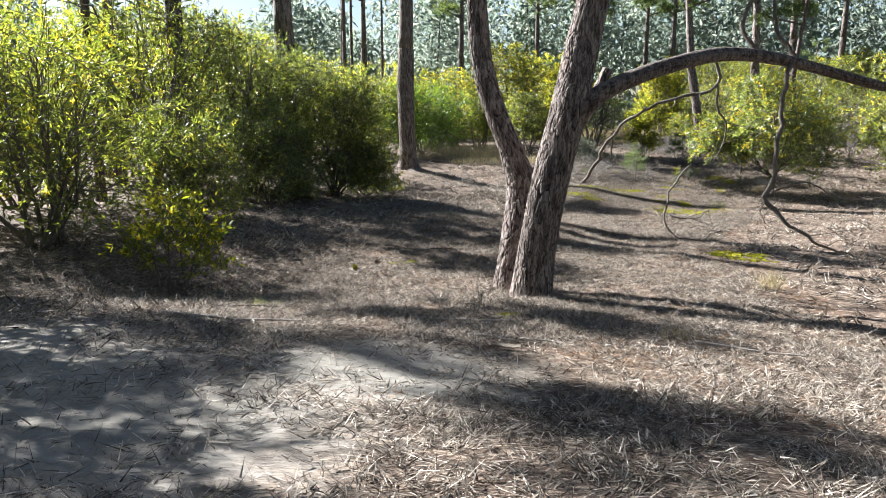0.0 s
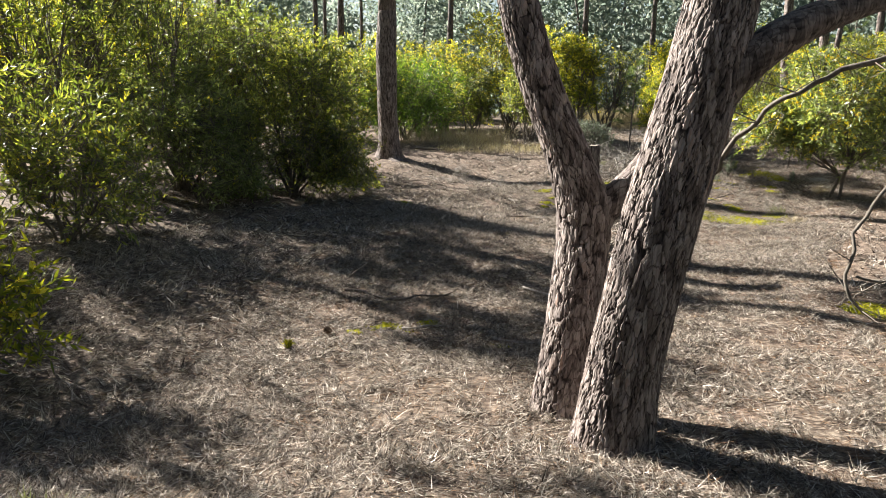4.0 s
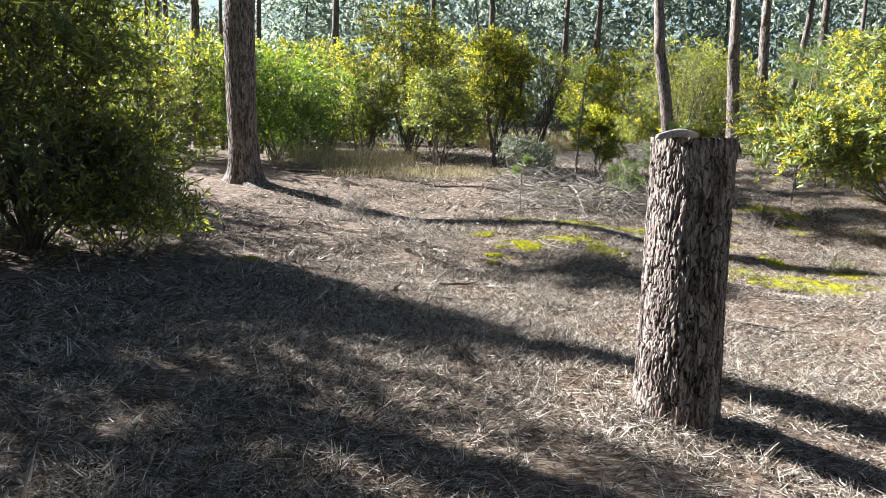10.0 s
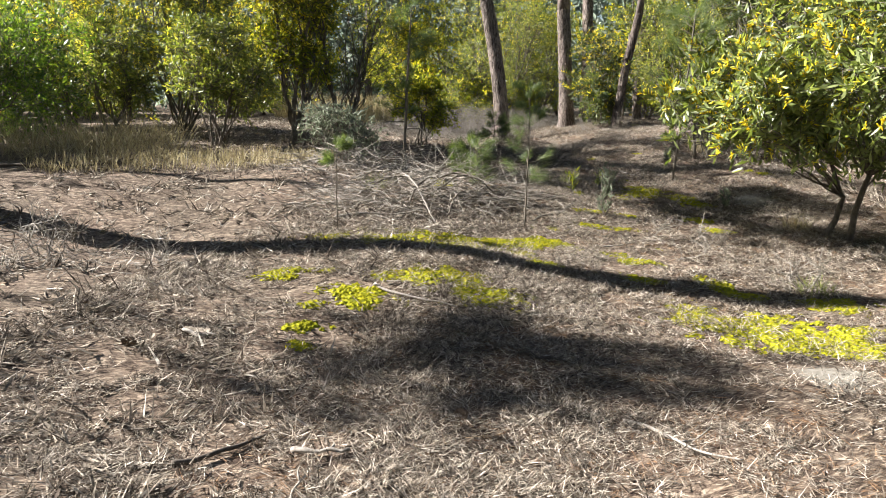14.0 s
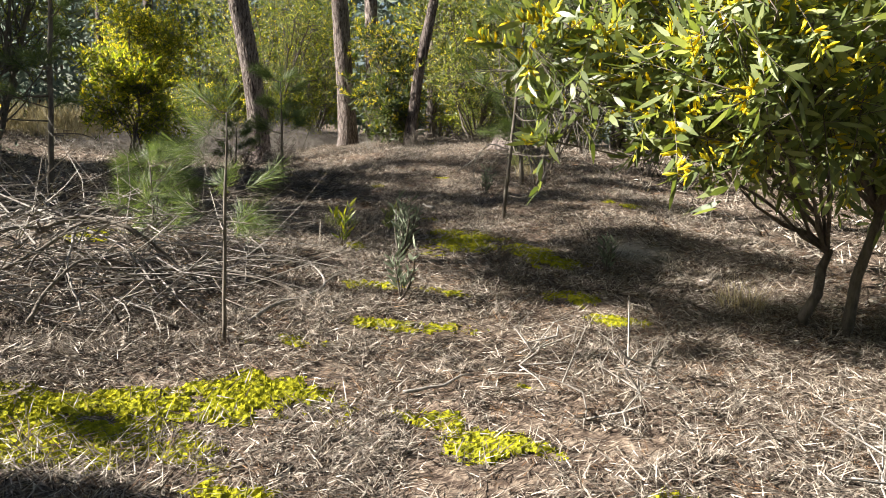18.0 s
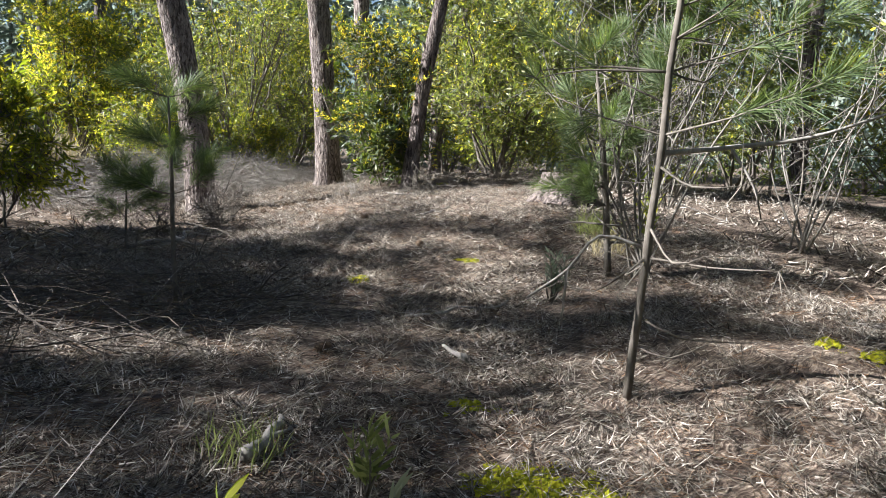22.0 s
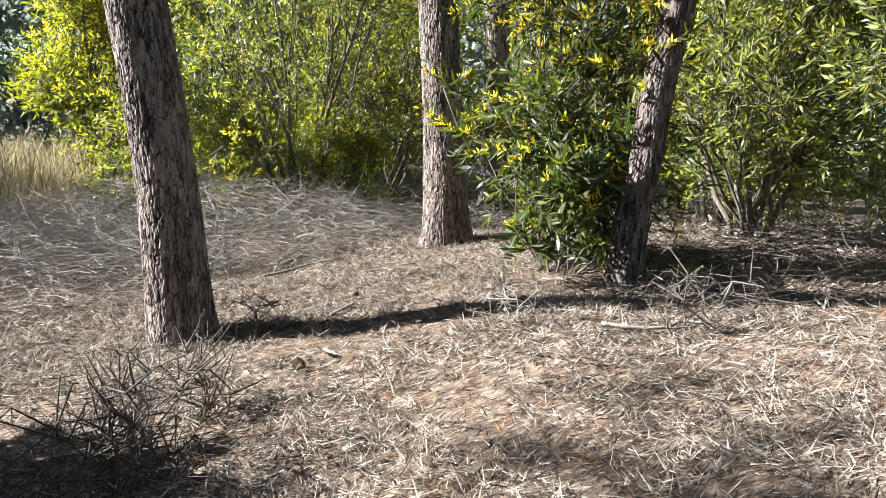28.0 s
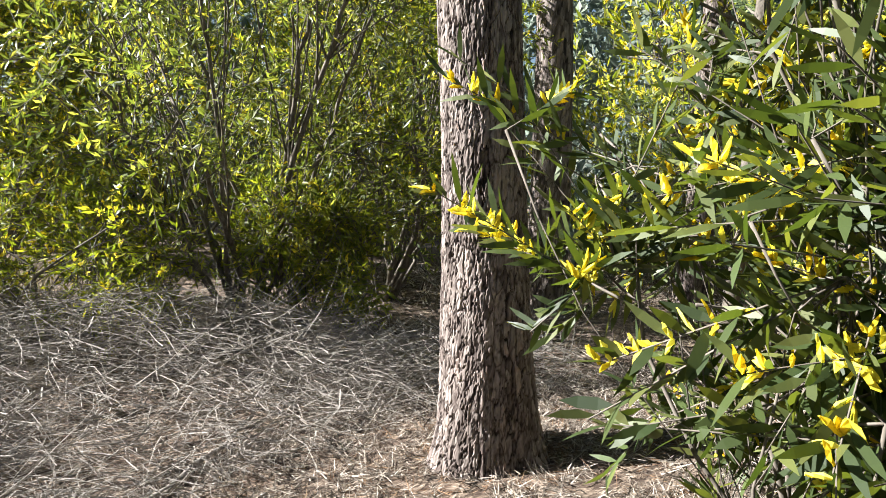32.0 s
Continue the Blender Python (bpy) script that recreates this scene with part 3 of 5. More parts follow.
def forked_pine():
    """Two trunks that grow side by side, one forked with a broken limb, the other with a long low limb."""
    h = holder("forked_pine_tree", 0.95, 7.95, rest(0.95, 7.95) - 0.06, "old twin-trunked pine with flaking bark and a long low limb", "pine tree")
    o = np.array(h.location)

    def local(rows):
        return [(*(np.array(r[:3]) - o), r[3]) for r in rows]
    g = Geo()
    trunk(g, local([(0.98, 7.92, -0.36, 0.235), (1.03, 7.94, 0.19, 0.205), (1.11, 7.93, 0.73, 0.2), (1.21, 7.95, 1.23, 0.2), (1.34, 7.97, 1.78, 0.195),
                    (1.46, 8.03, 2.35, 0.18), (1.6, 8.1, 3.0, 0.165), (1.8, 8.2, 4.2, 0.15)]), 220, 0.014, 0.018, (0.042, 0.12), 4, 0.2)
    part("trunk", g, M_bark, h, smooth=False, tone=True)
    g = Geo()
    trunk(g, local([(0.8, 8.45, -0.4, 0.2), (0.86, 8.58, 0.25, 0.17), (0.93, 8.72, 0.72, 0.17), (0.93, 8.76, 1.0, 0.17), (0.81, 8.8, 1.36, 0.14),
                    (0.66, 8.86, 1.72, 0.13), (0.52, 8.92, 2.15, 0.125), (0.44, 9.0, 2.6, 0.12), (0.36, 9.1, 3.6, 0.11)]), 190, 0.014, 0.018, (0.04, 0.11), 7, 0.2)
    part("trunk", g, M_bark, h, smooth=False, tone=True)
    g = Geo()
    trunk(g, local([(0.95, 8.74, 0.86, 0.12), (1.1, 8.76, 1.03, 0.1), (1.27, 8.78, 1.2, 0.09), (1.45, 8.85, 1.42, 0.08), (1.72, 8.95, 1.76, 0.075), (2.0, 9.1, 2.3, 0.06)]),
          56, 0.025, 0.012, (0.04, 0.13), 9, 0.0)
    part("broken_limb", g, M_bark, h, "weathered split limb with mossy edge", smooth=True, tone=True)
    g = Geo()
    trunk(g, local([(1.28, 7.96, 1.5, 0.1), (1.5, 7.92, 1.84, 0.105), (1.85, 8.02, 2.08, 0.095), (2.6, 8.42, 2.33, 0.085), (3.35, 8.88, 2.47, 0.08), (4.3, 9.35, 2.42, 0.07),
                    (5.8, 9.85, 2.13, 0.06), (7.2, 10.2, 1.9, 0.04)]), 48, 0.03, 0.008, (0.04, 0.1), 12, 0.0)
    limb = part("low_limb", g, M_bark_far, h, "long dark limb arching low over the ground", smooth=True, tone=True)
    rng = np.random.default_rng(5)
    # bare hanging branches: rows of x, y, z, radius
    hangers = [[(3.2, 8.8, 2.45, 0.022), (3.25, 8.85, 2.1, 0.018), (2.9, 8.8, 2.05, 0.02), (2.3, 8.9, 1.75, 0.016), (2.0, 9.3, 1.1, 0.02), (1.95, 9.3, 1.05, 0.008)],
               [(3.25, 8.85, 2.1, 0.016), (3.3, 8.9, 1.8, 0.013), (3.4, 8.9, 1.5, 0.01), (3.3, 8.9, 1.2, 0.006)],
               [(4.35, 9.3, 2.4, 0.03), (4.25, 9.15, 2.0, 0.03), (4.2, 9.0, 1.5, 0.028), (4.15, 8.9, 1.0, 0.028), (4.05, 8.85, 0.85, 0.03), (4.3, 8.7, 0.5, 0.022), (4.6, 8.6, 0.25, 0.016), (5.0, 8.5, 0.05, 0.008)],
               [(4.05, 8.85, 0.85, 0.016), (4.4, 8.8, 0.92, 0.012), (4.8, 8.7, 0.75, 0.01), (5.2, 8.6, 0.8, 0.006)],
               [(4.05, 8.85, 0.85, 0.014), (3.9, 8.85, 0.6, 0.01), (3.95, 8.8, 0.4, 0.006)],
               [(3.0, 8.85, 1.15, 0.012), (2.75, 8.7, 0.85, 0.012), (2.7, 8.6, 0.5, 0.011), (2.95, 8.5, 0.3, 0.009), (3.4, 8.4, 0.35, 0.006)],
               [(2.72, 8.65, 0.6, 0.009), (3.0, 8.6, 0.55, 0.008), (3.25, 8.6, 0.7, 0.005)],
               [(3.9, 9.1, 2.45, 0.03), (3.7, 9.3, 2.9, 0.028), (3.9, 9.5, 3.3, 0.02)],
               [(4.6, 9.45, 2.4, 0.03), (4.3, 9.7, 2.75, 0.026), (4.2, 9.8, 3.3, 0.02)]]
    for rows in hangers:
        g = Geo()
        line = spline(local(rows), 0.07)
        line[:, :3] += np.cumsum(rng.normal(0, 0.013, (len(line), 3)), 0) + rng.normal(0, 0.008, (len(line), 3))
        tube(g, line, 7)
        a = line[rng.integers(len(line) // 4, len(line), 13), :3]
        b = a + rng.normal(0, 1, a.shape) * np.array([0.2, 0.2, 0.15])
        rods(g, a, b, 0.005, 0.002, 4)
        c = np.repeat(b, 2, 0)
        rods(g, c, c + rng.normal(0, 0.09, c.shape), 0.0025, 0.001)
        part("hanging_branch", g, M_stem, h, smooth=True)
    for x, y, z, s, turn in ((1.8, 8.2, 4.1, 1.0, 0), (0.36, 9.1, 3.5, 0.8, 120)):
        up = Geo()
        tube(up, spline([(x - o[0], y - o[1], z - o[2], 0.14 * s), (x - o[0] + 0.3, y - o[1] + 0.2, z - o[2] + 2, 0.1), (x - o[0] + 0.4, y - o[1] + 0.3, z - o[2] + 4.2, 0.04)], 0.5), 10)
        above = part("upper_trunk", up, M_bark, h, smooth=True, tone=True)
        for nm, me, mt in (("limbs", CROWNS[0][0], M_bark_far), ("crown", CROWNS[0][1], M_needle)):
            k = part(nm, me, mt, above)
            k.matrix_local = pose(x - o[0] + 0.3, y - o[1] + 0.2, z - o[2] + 1.0, 0, 0, turn)


forked_pine()
pine([(-1.15, 24.7, -0.2, 0.3), (-1.2, 24.7, 0.8, 0.275), (-1.24, 24.7, 2.4, 0.27), (-1.22, 24.7, 3.5, 0.26)], "tall straight pine with dark furrowed bark and root flare", 2, 150, 0.025, 0.02, (0.05, 0.14), flare=0.85, tall=16)
pine([(-3.95, 19.2, -0.28, 0.3), (-4.0, 19.2, 1.0, 0.27), (-4.02, 19.15, 2.6, 0.26)], "dark pine trunk standing among acacia foliage", 3, 60, 0.07, 0.014, tall=10)
pine([(11.09, 31.66, -0.1, 0.205), (11.0, 31.7, 0.9, 0.19), (10.88, 31.75, 1.8, 0.18), (10.73, 31.83, 2.7, 0.175), (10.6, 31.9, 3.4, 0.17)], "leaning pine with scaly pale-edged bark", 5, 220, 0.012, 0.015, (0.032, 0.09), flare=0.2, tall=9, detail_to=3.2)
pine([(14.03, 32.95, 0.12, 0.235), (13.95, 33.0, 1.3, 0.2), (13.87, 33.05, 2.5, 0.19), (13.8, 33.1, 3.5, 0.18)], "straight pine with thick plated grey-brown bark", 8, 240, 0.012, 0.017, (0.032, 0.085), flare=0.28, tall=10, detail_to=3.4)
pine([(13.73, 30.3, 0.22, 0.13), (13.8, 30.32, 0.7, 0.115), (13.86, 30.3, 1.1, 0.112), (13.9, 30.27, 1.64, 0.11), (14.02, 30.2, 2.4, 0.1)], "slender dark pine with reddish peeling bark plates", 6, 140, 0.012, 0.013, (0.035, 0.11), tall=7, detail_to=3.0, flare=0.2, mat=M_bark_far)
pine([(17.0, 36.1, 0.1, 0.23), (16.95, 36.1, 2.0, 0.2), (16.85, 36.15, 4.2, 0.18)], "pine with pale scaly lower bark", 10, 60, 0.06, 0.012, tall=10, detail_to=5)
# k 6 and 11 to 20 are pines added on the sun's side to shade the ground
for k, (x, y, r, lean) in enumerate(((19.0, 35.8, 0.16, 0.0), (1.0, 46.0, 0.2, 0.1), (6.0, 47.0, 0.18, -0.1), (-4.0, 38.0, 0.17, 0.0), (14.0, 46.0, 0.2, 0.05), (19.5, 27.0, 0.13, 0.1),
                                    (-3.95, 30.1, 0.09, 0.0), (12.5, 46.5, 0.17, 0.05), (22.0, 31.0, 0.2, 0.1), (8.6, 46.0, 0.2, 0.0),
                                    (24.0, 40.0, 0.12, 0.0), (-3.9, 32.1, 0.07, 0.0), (-4.85, 35.45, 0.08, 0.1), (-9.7, 27.9, 0.05, 0.0), (-12.05, 15.3, 0.09, 0.0), (-2.95, 36.45, 0.07, 0.0), (-6.5, 18.3, 0.22, 0.0), (-12.4, 12.9, 0.12, 0.0), (-8.3, 18.8, 0.13, 0.0), (-7.5, 15.9, 0.1, 0.0), (-1.7, 36.4, 0.08, 0.0))):
    z = rest(x, y)
    pine([(x, y, z, r * 1.1), (x + lean * 0.5, y, z + 2, r), (x + lean, y, z + 4.5, r * 0.9)], "slim pine with a dark bare trunk", 20 + k, 36, 0.12, 0.01, (0.08, 0.2), tall=6.5 if k in (18, 19) else 11.5 if k == 10 else 14.5 if k == 16 else 13 if k == 6 or k > 9 else 9 + k % 3, detail_to=3.5 if k in (18, 19) else 5, mat=M_bark_far)


# ---- stumps ----
def stump(x, y, r, tall, seed, flare, label, lean=(0, 0), sides=280, step=0.009, plate=(0.032, 0.085), depth=0.02, mat=None):
    z = rest(x, y) - 0.05
    h = holder("tree_stump", x, y, z, label, "tree stump")
    g = Geo()
    t = tall + 0.05
    trunk(g, [(0, 0, 0, r * 1.03), (lean[0] * 0.5, lean[1] * 0.5, t * 0.5, r), (lean[0], lean[1], t, r * 0.97)], sides, step, depth, plate, seed, flare)
    g.f = g.f[:-1]
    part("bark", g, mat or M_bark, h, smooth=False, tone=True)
    c = Geo()
    rng = np.random.default_rng(seed)
    rings, m = 14, 64
    a = np.arange(m) / m * 6.2832
    v = [(lean[0], lean[1], t - 0.01)]
    for i in range(1, rings + 1):
        q = r * 0.985 * i / rings
        zz = t - 0.012 + 0.004 * np.sin(i * 2.1) + 0.006 * np.sin(a * 2 + i * 0.1) + 0.003 * rng.normal(size=m)
        v += list(zip(lean[0] + q * np.cos(a), lean[1] + q * np.sin(a), zz))
    f = [[1 + i * m + j, 1 + (i + 1) * m + j, 1 + (i + 1) * m + (j + 1) % m, 1 + i * m + (j + 1) % m] for i in range(rings - 1) for j in range(m)]
    c.add(v, f, [[0, 1 + j, 1 + (j + 1) % m] for j in range(m)])
    part("cut_face", c, M_cut, h, "weathered sawn top")
    return h


stump(2.0, 13.68, 0.208, 1.44, 3, 0.1, "tall sawn pine stump with deeply cracked grey bark", (-0.02, 0.04))
slab = Geo()
top = rest(2.03, 13.68) + 1.44
tube(slab, spline([(1.68, 13.5, top + 0.005, 0.012), (1.78, 13.58, top + 0.018, 0.02), (1.92, 13.72, top + 0.024, 0.022), (2.08, 13.88, top + 0.018, 0.014)], 0.03), 8)
tagged(part("bark_strip", slab, M_deadwood, smooth=True), "curled grey strip of bark lying on the stump top", "bark")
stump(13.27, 26.9, 0.3, 0.3, 6, 0.55, "low broad pine stump with flared roots and rough bark", (0.05, 0.0), 150, 0.012, (0.05, 0.12), 0.026, M_bark_far)


# ---- acacias ----
def acacia(x, y, tall, r, low, flower, seed, twigs=420, leaf=0.11, per=14, fine=False, lobes=7, mat=None, label="", spread=(1, 1), shift=(0, 0), broad=1.25, group="acacia thicket", thick=1.0, bole=0.0):
    """A wattle shrub: stems that fork from the foot, a crown of leafy twigs in lobes, and spikes of blossom."""
    rng = np.random.default_rng(seed)
    z0 = rest(x, y)
    h = holder("acacia_shrub", x, y, z0, label or ("flowering wattle shrub with long narrow leaves" if flower > 0.1 else "dense green wattle shrub with narrow leaves"), "shrub", group)
    leafy, bloom = Geo(), Geo()
    woods, thin = [Geo() for _ in range(lobes)], Geo()
    centres, nodes = [], []
    per_lobe = 9
    for k in range(lobes):
        a = (k * 0.381966 * 2 + rng.random() * 0.1) * 6.2832
        q = r * (0.3 + 0.38 * rng.random())
        zz = low + (tall - low) * (0.14 + 0.72 * ((k * 0.618 + 0.1) % 1))
        lr = r * (0.42 + 0.2 * rng.random())
        c = np.array([shift[0] + math.cos(a) * q * spread[0], shift[1] + math.sin(a) * q * spread[1], zz])
        centres.append((*c, lr))
        foot = rng.normal(0, 0.1 * thick, 2)
        mid = np.array([foot[0] * 0.4 + c[0] * 0.45, foot[1] * 0.4 + c[1] * 0.45, zz * 0.5]) + rng.normal(0, 0.13, 3)
        rad = (0.01 + 0.006 * tall) * (0.55 + 0.6 * rng.random()) * thick
        if bole:
            fork = np.array([0.12, -0.06, bole])
            mid = fork * 0.5 + c * 0.5 + np.array([0, 0, 0.08]) + rng.normal(0, 0.06, 3)
            start = [(0, 0, -0.06, 0.04), (0.03, -0.02, bole * 0.5, 0.034), (*fork, 0.028)] if k == 0 else [(*fork, rad)]
            line = spline(start + [(*mid, rad * 0.75), (*c, rad * 0.45)], 0.2)
        else:
            line = spline([(foot[0], foot[1], -0.06, rad), (*mid, rad * 0.75), (*c, rad * 0.45)], 0.2)
        line[1:, :3] += rng.normal(0, 0.02, (len(line) - 1, 3))
        tube(woods[k], line, 7)
        for j in range(per_lobe):
            s = line[rng.integers(len(line) * 2 // 5, len(line)), :3]
            e = c + unit(rng.normal(size=3)) * lr * 0.65
            e[2] = max(e[2], low * 0.8)
            tube(thin, spline([(*s, rad * 0.35), (*((s + e) / 2 + rng.normal(0, 0.08, 3)), rad * 0.25), (*e, 0.005)], 0.25), 4)
            nodes.append(e)
    nodes, centres = np.array(nodes), np.array(centres)
    pick = np.sort(rng.integers(0, lobes, twigs))
    way = unit(rng.normal(size=(twigs, 3)))
    rad = centres[pick, 3] * (0.45 + 0.75 * rng.random(twigs) ** 0.7)
    tip = centres[pick, :3] + way * rad[:, None] * np.array([1, 1, 0.95])
    over = tip[:, 2] > tall
    tip[over, 2] = tall - 0.3 * rng.random(over.sum())
    tip[:, 2] = np.maximum(tip[:, 2], low * (0.5 + 0.9 * rng.random(twigs)))
    foot = nodes[pick * per_lobe + rng.integers(0, per_lobe, twigs)]
    run = tip - foot
    length = np.maximum(np.linalg.norm(run, axis=1, keepdims=True), 0.02)
    foot = np.where(length > 0.6, tip - run / length * 0.6, foot)
    rods(thin, foot, tip, 0.005 * thick, 0.002)
    d = unit(tip - foot + np.array([0, 0, 0.12]))
    n = twigs * per
    u = np.tile((np.arange(per) + 0.5) / per, twigs)[:, None] + rng.normal(0, 0.03, (n, 1))
    u = 0.12 + 0.9 * u
    dd = np.repeat(d, per, 0)
    side = across(dd, rng)
    p = np.repeat(foot, per, 0) * (1 - u) + np.repeat(tip, per, 0) * u
    ld = unit(dd * 0.8 + side * 0.7 + np.array([0, 0, -0.05]) + rng.normal(0, 0.15, dd.shape))
    leaves(leafy, p, ld, unit(np.cross(ld, side) + 0.5 * rng.normal(size=dd.shape)), leaf * (0.65 + 0.6 * rng.random(n)), leaf * (0.16 + 0.07 * rng.random(n)) * broad, fine, 0.1)
    lift = np.clip((tip[:, 2] - low) / max(tall - low, 0.1), 0, 1)
    outer = np.clip(rad / centres[pick, 3], 0, 1)
    has = rng.random(twigs) < flower * np.clip(0.25 + 1.3 * (lift - 0.15), 0.2, 1) * outer
    crown = tagged(part("foliage", leafy, mat or M_leaf, h), kind="stuff")
    if has.any():
        k = 17 if fine else 6
        m = int(has.sum())
        u = 0.35 + 0.67 * rng.random((m * k, 1)) ** 0.8
        dd = np.repeat(d[has], k, 0)
        p = np.repeat(foot[has], k, 0) * (1 - u) + np.repeat(tip[has], k, 0) * u
        fd = unit(dd * 0.45 + across(dd, rng) * 0.8 + np.array([0, 0, 0.25]))
        spikes(bloom, p, fd, leaf * ((0.32 if fine else 0.45) + (0.24 if fine else 0.3) * rng.random(m * k)), leaf * (0.11 if fine else 0.2), rng, fine)
        tagged(part("blossom", bloom, M_blossom, crown, "bright yellow flower spikes"), kind="stuff")
    for g in woods:
        part("stem", g, M_stem, h, smooth=True)
    tagged(part("twigwork", thin, M_stem, h, smooth=True), kind="stuff")
    return h


G, Yl = M_leaf_green, M_leaf_yellow
# the first stretch: the big shrubs beside the sandy track
acacia(-5.75, 10.4, 3.5, 2.0, 0.4, 0.35, 31, 400, 0.12, 15, lobes=15, label="sprawling wattle shrub with yellow blossom on its low sprays", thick=1.2)
acacia(-8.0, 12.3, 4.0, 2.2, 0.5, 0.25, 32, 560, 0.13, lobes=11)
acacia(-3.4, 8.95, 1.25, 0.75, 0.3, 0.8, 33, 150, 0.11, 13, lobes=5, mat=Yl, label="low straggling wattle spray in yellow flower")
acacia(-4.6, 13.2, 2.1, 1.4, 0.2, 0.12, 83, 420, 0.11, 15, lobes=11, label="wattle shrub leaning low over shaded litter")
acacia(-2.7, 18.2, 3.6, 1.6, 0.0, 0.02, 34, 1700, 0.10, 15, lobes=14, label="dense dark green wattle shrub reaching the ground")
acacia(-4.7, 18.0, 4.4, 1.9, 0.3, 0.15, 35, 800, 0.11, 15, lobes=14, mat=M_leaf_wattle)
acacia(-4.0, 16.9, 2.4, 1.4, 0.02, 0.1, 77, 800, 0.11, 15, lobes=9, mat=M_leaf_wattle)
acacia(-9.3, 20.5, 4.6, 2.3, 0.3, 0.3, 78, 700, 0.15, 13, lobes=11, mat=Yl)
acacia(-11.0, 27.0, 4.6, 2.6, 0.3, 0.4, 79, 600, 0.17, 12, lobes=11, mat=Yl)
acacia(-6.8, 20.4, 5.0, 2.1, 0.9, 0.2, 36, 480, 0.13, 15, lobes=12, thick=1.4)
acacia(-5.9, 23.6, 4.4, 2.0, 0.8, 0.35, 37, 800, 0.12, 14, lobes=10, mat=Yl)
# added, mostly out of view, for the shade its crown throws on the litter
acacia(-6.6, 16.4, 5.2, 2.2, 1.2, 0.1, 76, 550, 0.14, 15, lobes=14)
acacia(-8.6, 14.6, 3.9, 2.4, 0.6, 0.25, 38, 650, 0.14, lobes=13, mat=Yl)
# the next three are unseen, added to shade the sandy track
acacia(-8.3, 9.6, 4.6, 1.5, 0.4, 0.15, 39, 500, 0.15, lobes=9)
acacia(-6.5, 5.7, 5.0, 2.2, 0.15, 0.15, 40, 2100, 0.14, lobes=13)
acacia(-8.2, 3.0, 4.0, 2.0, 0.3, 0.1, 70, 500, 0.15, lobes=10)
# the row beyond the clearing
acacia(-0.9, 30.4, 3.0, 2.1, 0.15, 0.02, 41, 1200, 0.13, 14, lobes=13, mat=G, label="bright green leafy wattle shrub above dry grass")
acacia(-3.8, 29.5, 3.6, 2.2, 0.2, 0.35, 42, 800, 0.14, 14, lobes=11, mat=M_leaf)
acacia(0.6, 36.5, 3.8, 2.4, 0.4, 0.9, 43, 700, 0.17, 13, lobes=11, mat=M_leaf)
acacia(3.2, 34.0, 4.8, 1.9, 0.5, 0.9, 44, 800, 0.15, 13, lobes=12, mat=M_leaf)
acacia(3.4, 29.4, 2.5, 1.2, 0.7, 0.05, 45, 560, 0.12, 15, lobes=9, mat=M_leaf, label="light green feathery wattle bush")
acacia(6.0, 29.9, 3.6, 1.8, 1.2, 0.25, 46, 220, 0.11, 15, lobes=10, label="broad dark wattle shrub with yellow blossom along its crown", thick=1.2)
acacia(5.0, 29.4, 3.7, 1.0, 1.0, 1.0, 47, 620, 0.13, 12, lobes=8, mat=Yl, label="upright wattle covered in yellow blossom", thick=1.4)
acacia(4.9, 26.3, 0.95, 0.8, 0.1, 0.0, 48, 260, 0.09, 14, lobes=7, mat=M_leaf_grey, label="low grey-green bush beside dead branches")
acacia(8.35, 31.0, 2.0, 0.8, 0.25, 0.4, 49, 420, 0.12, 13, lobes=8, mat=Yl, label="wattle shrub with yellow blossom beside the clearing")
acacia(-7.0, 33.5, 4.4, 2.6, 0.3, 0.7, 50, 600, 0.18, 12, lobes=11, mat=M_leaf)
acacia(5.6, 39.5, 4.6, 2.6, 0.4, 0.85, 51, 700, 0.17, 12, lobes=11, mat=M_leaf)
acacia(-3.0, 39.0, 4.4, 2.8, 0.4, 0.8, 52, 600, 0.19, 12, lobes=11, mat=M_leaf)
acacia(-8.5, 25.5, 4.6, 2.4, 0.4, 0.3, 67, 600, 0.17, 12, lobes=11, mat=Yl)
# the flowering wattle that hangs over the way
acacia(9.05, 19.95, 3.2, 1.7, 0.75, 0.6, 53, 900, 0.125, 15, True, 13, bole=0.8, label="flowering wattle with long grey-green leaves and yellow spikes", thick=0.9, mat=M_leaf_wattle)
acacia(9.0, 20.2, 2.2, 0.85, 0.85, 0.7, 89, 330, 0.125, 15, True, 8, bole=0.5, label="flowering wattle spray leaning over the way", shift=(-1.4, 0.1), thick=0.6, mat=M_leaf_wattle)
acacia(12.5, 19.0, 3.8, 2.2, 0.3, 0.4, 54, 700, 0.14, lobes=11)
acacia(15.5, 22.0, 3.8, 2.2, 0.4, 0.3, 55, 700, 0.14, lobes=11)
acacia(1.6, 32.6, 2.7, 1.2, 0.5, 0.15, 92, 520, 0.13, 14, lobes=9)
acacia(-1.6, 34.0, 3.6, 1.6, 0.4, 0.6, 93, 600, 0.15, 13, lobes=10)
acacia(-2.0, 18.5, 1.5, 0.95, 0.08, 0.25, 95, 330, 0.1, 15, lobes=8, label="low wattle sprays reaching out over the litter", thick=0.6)
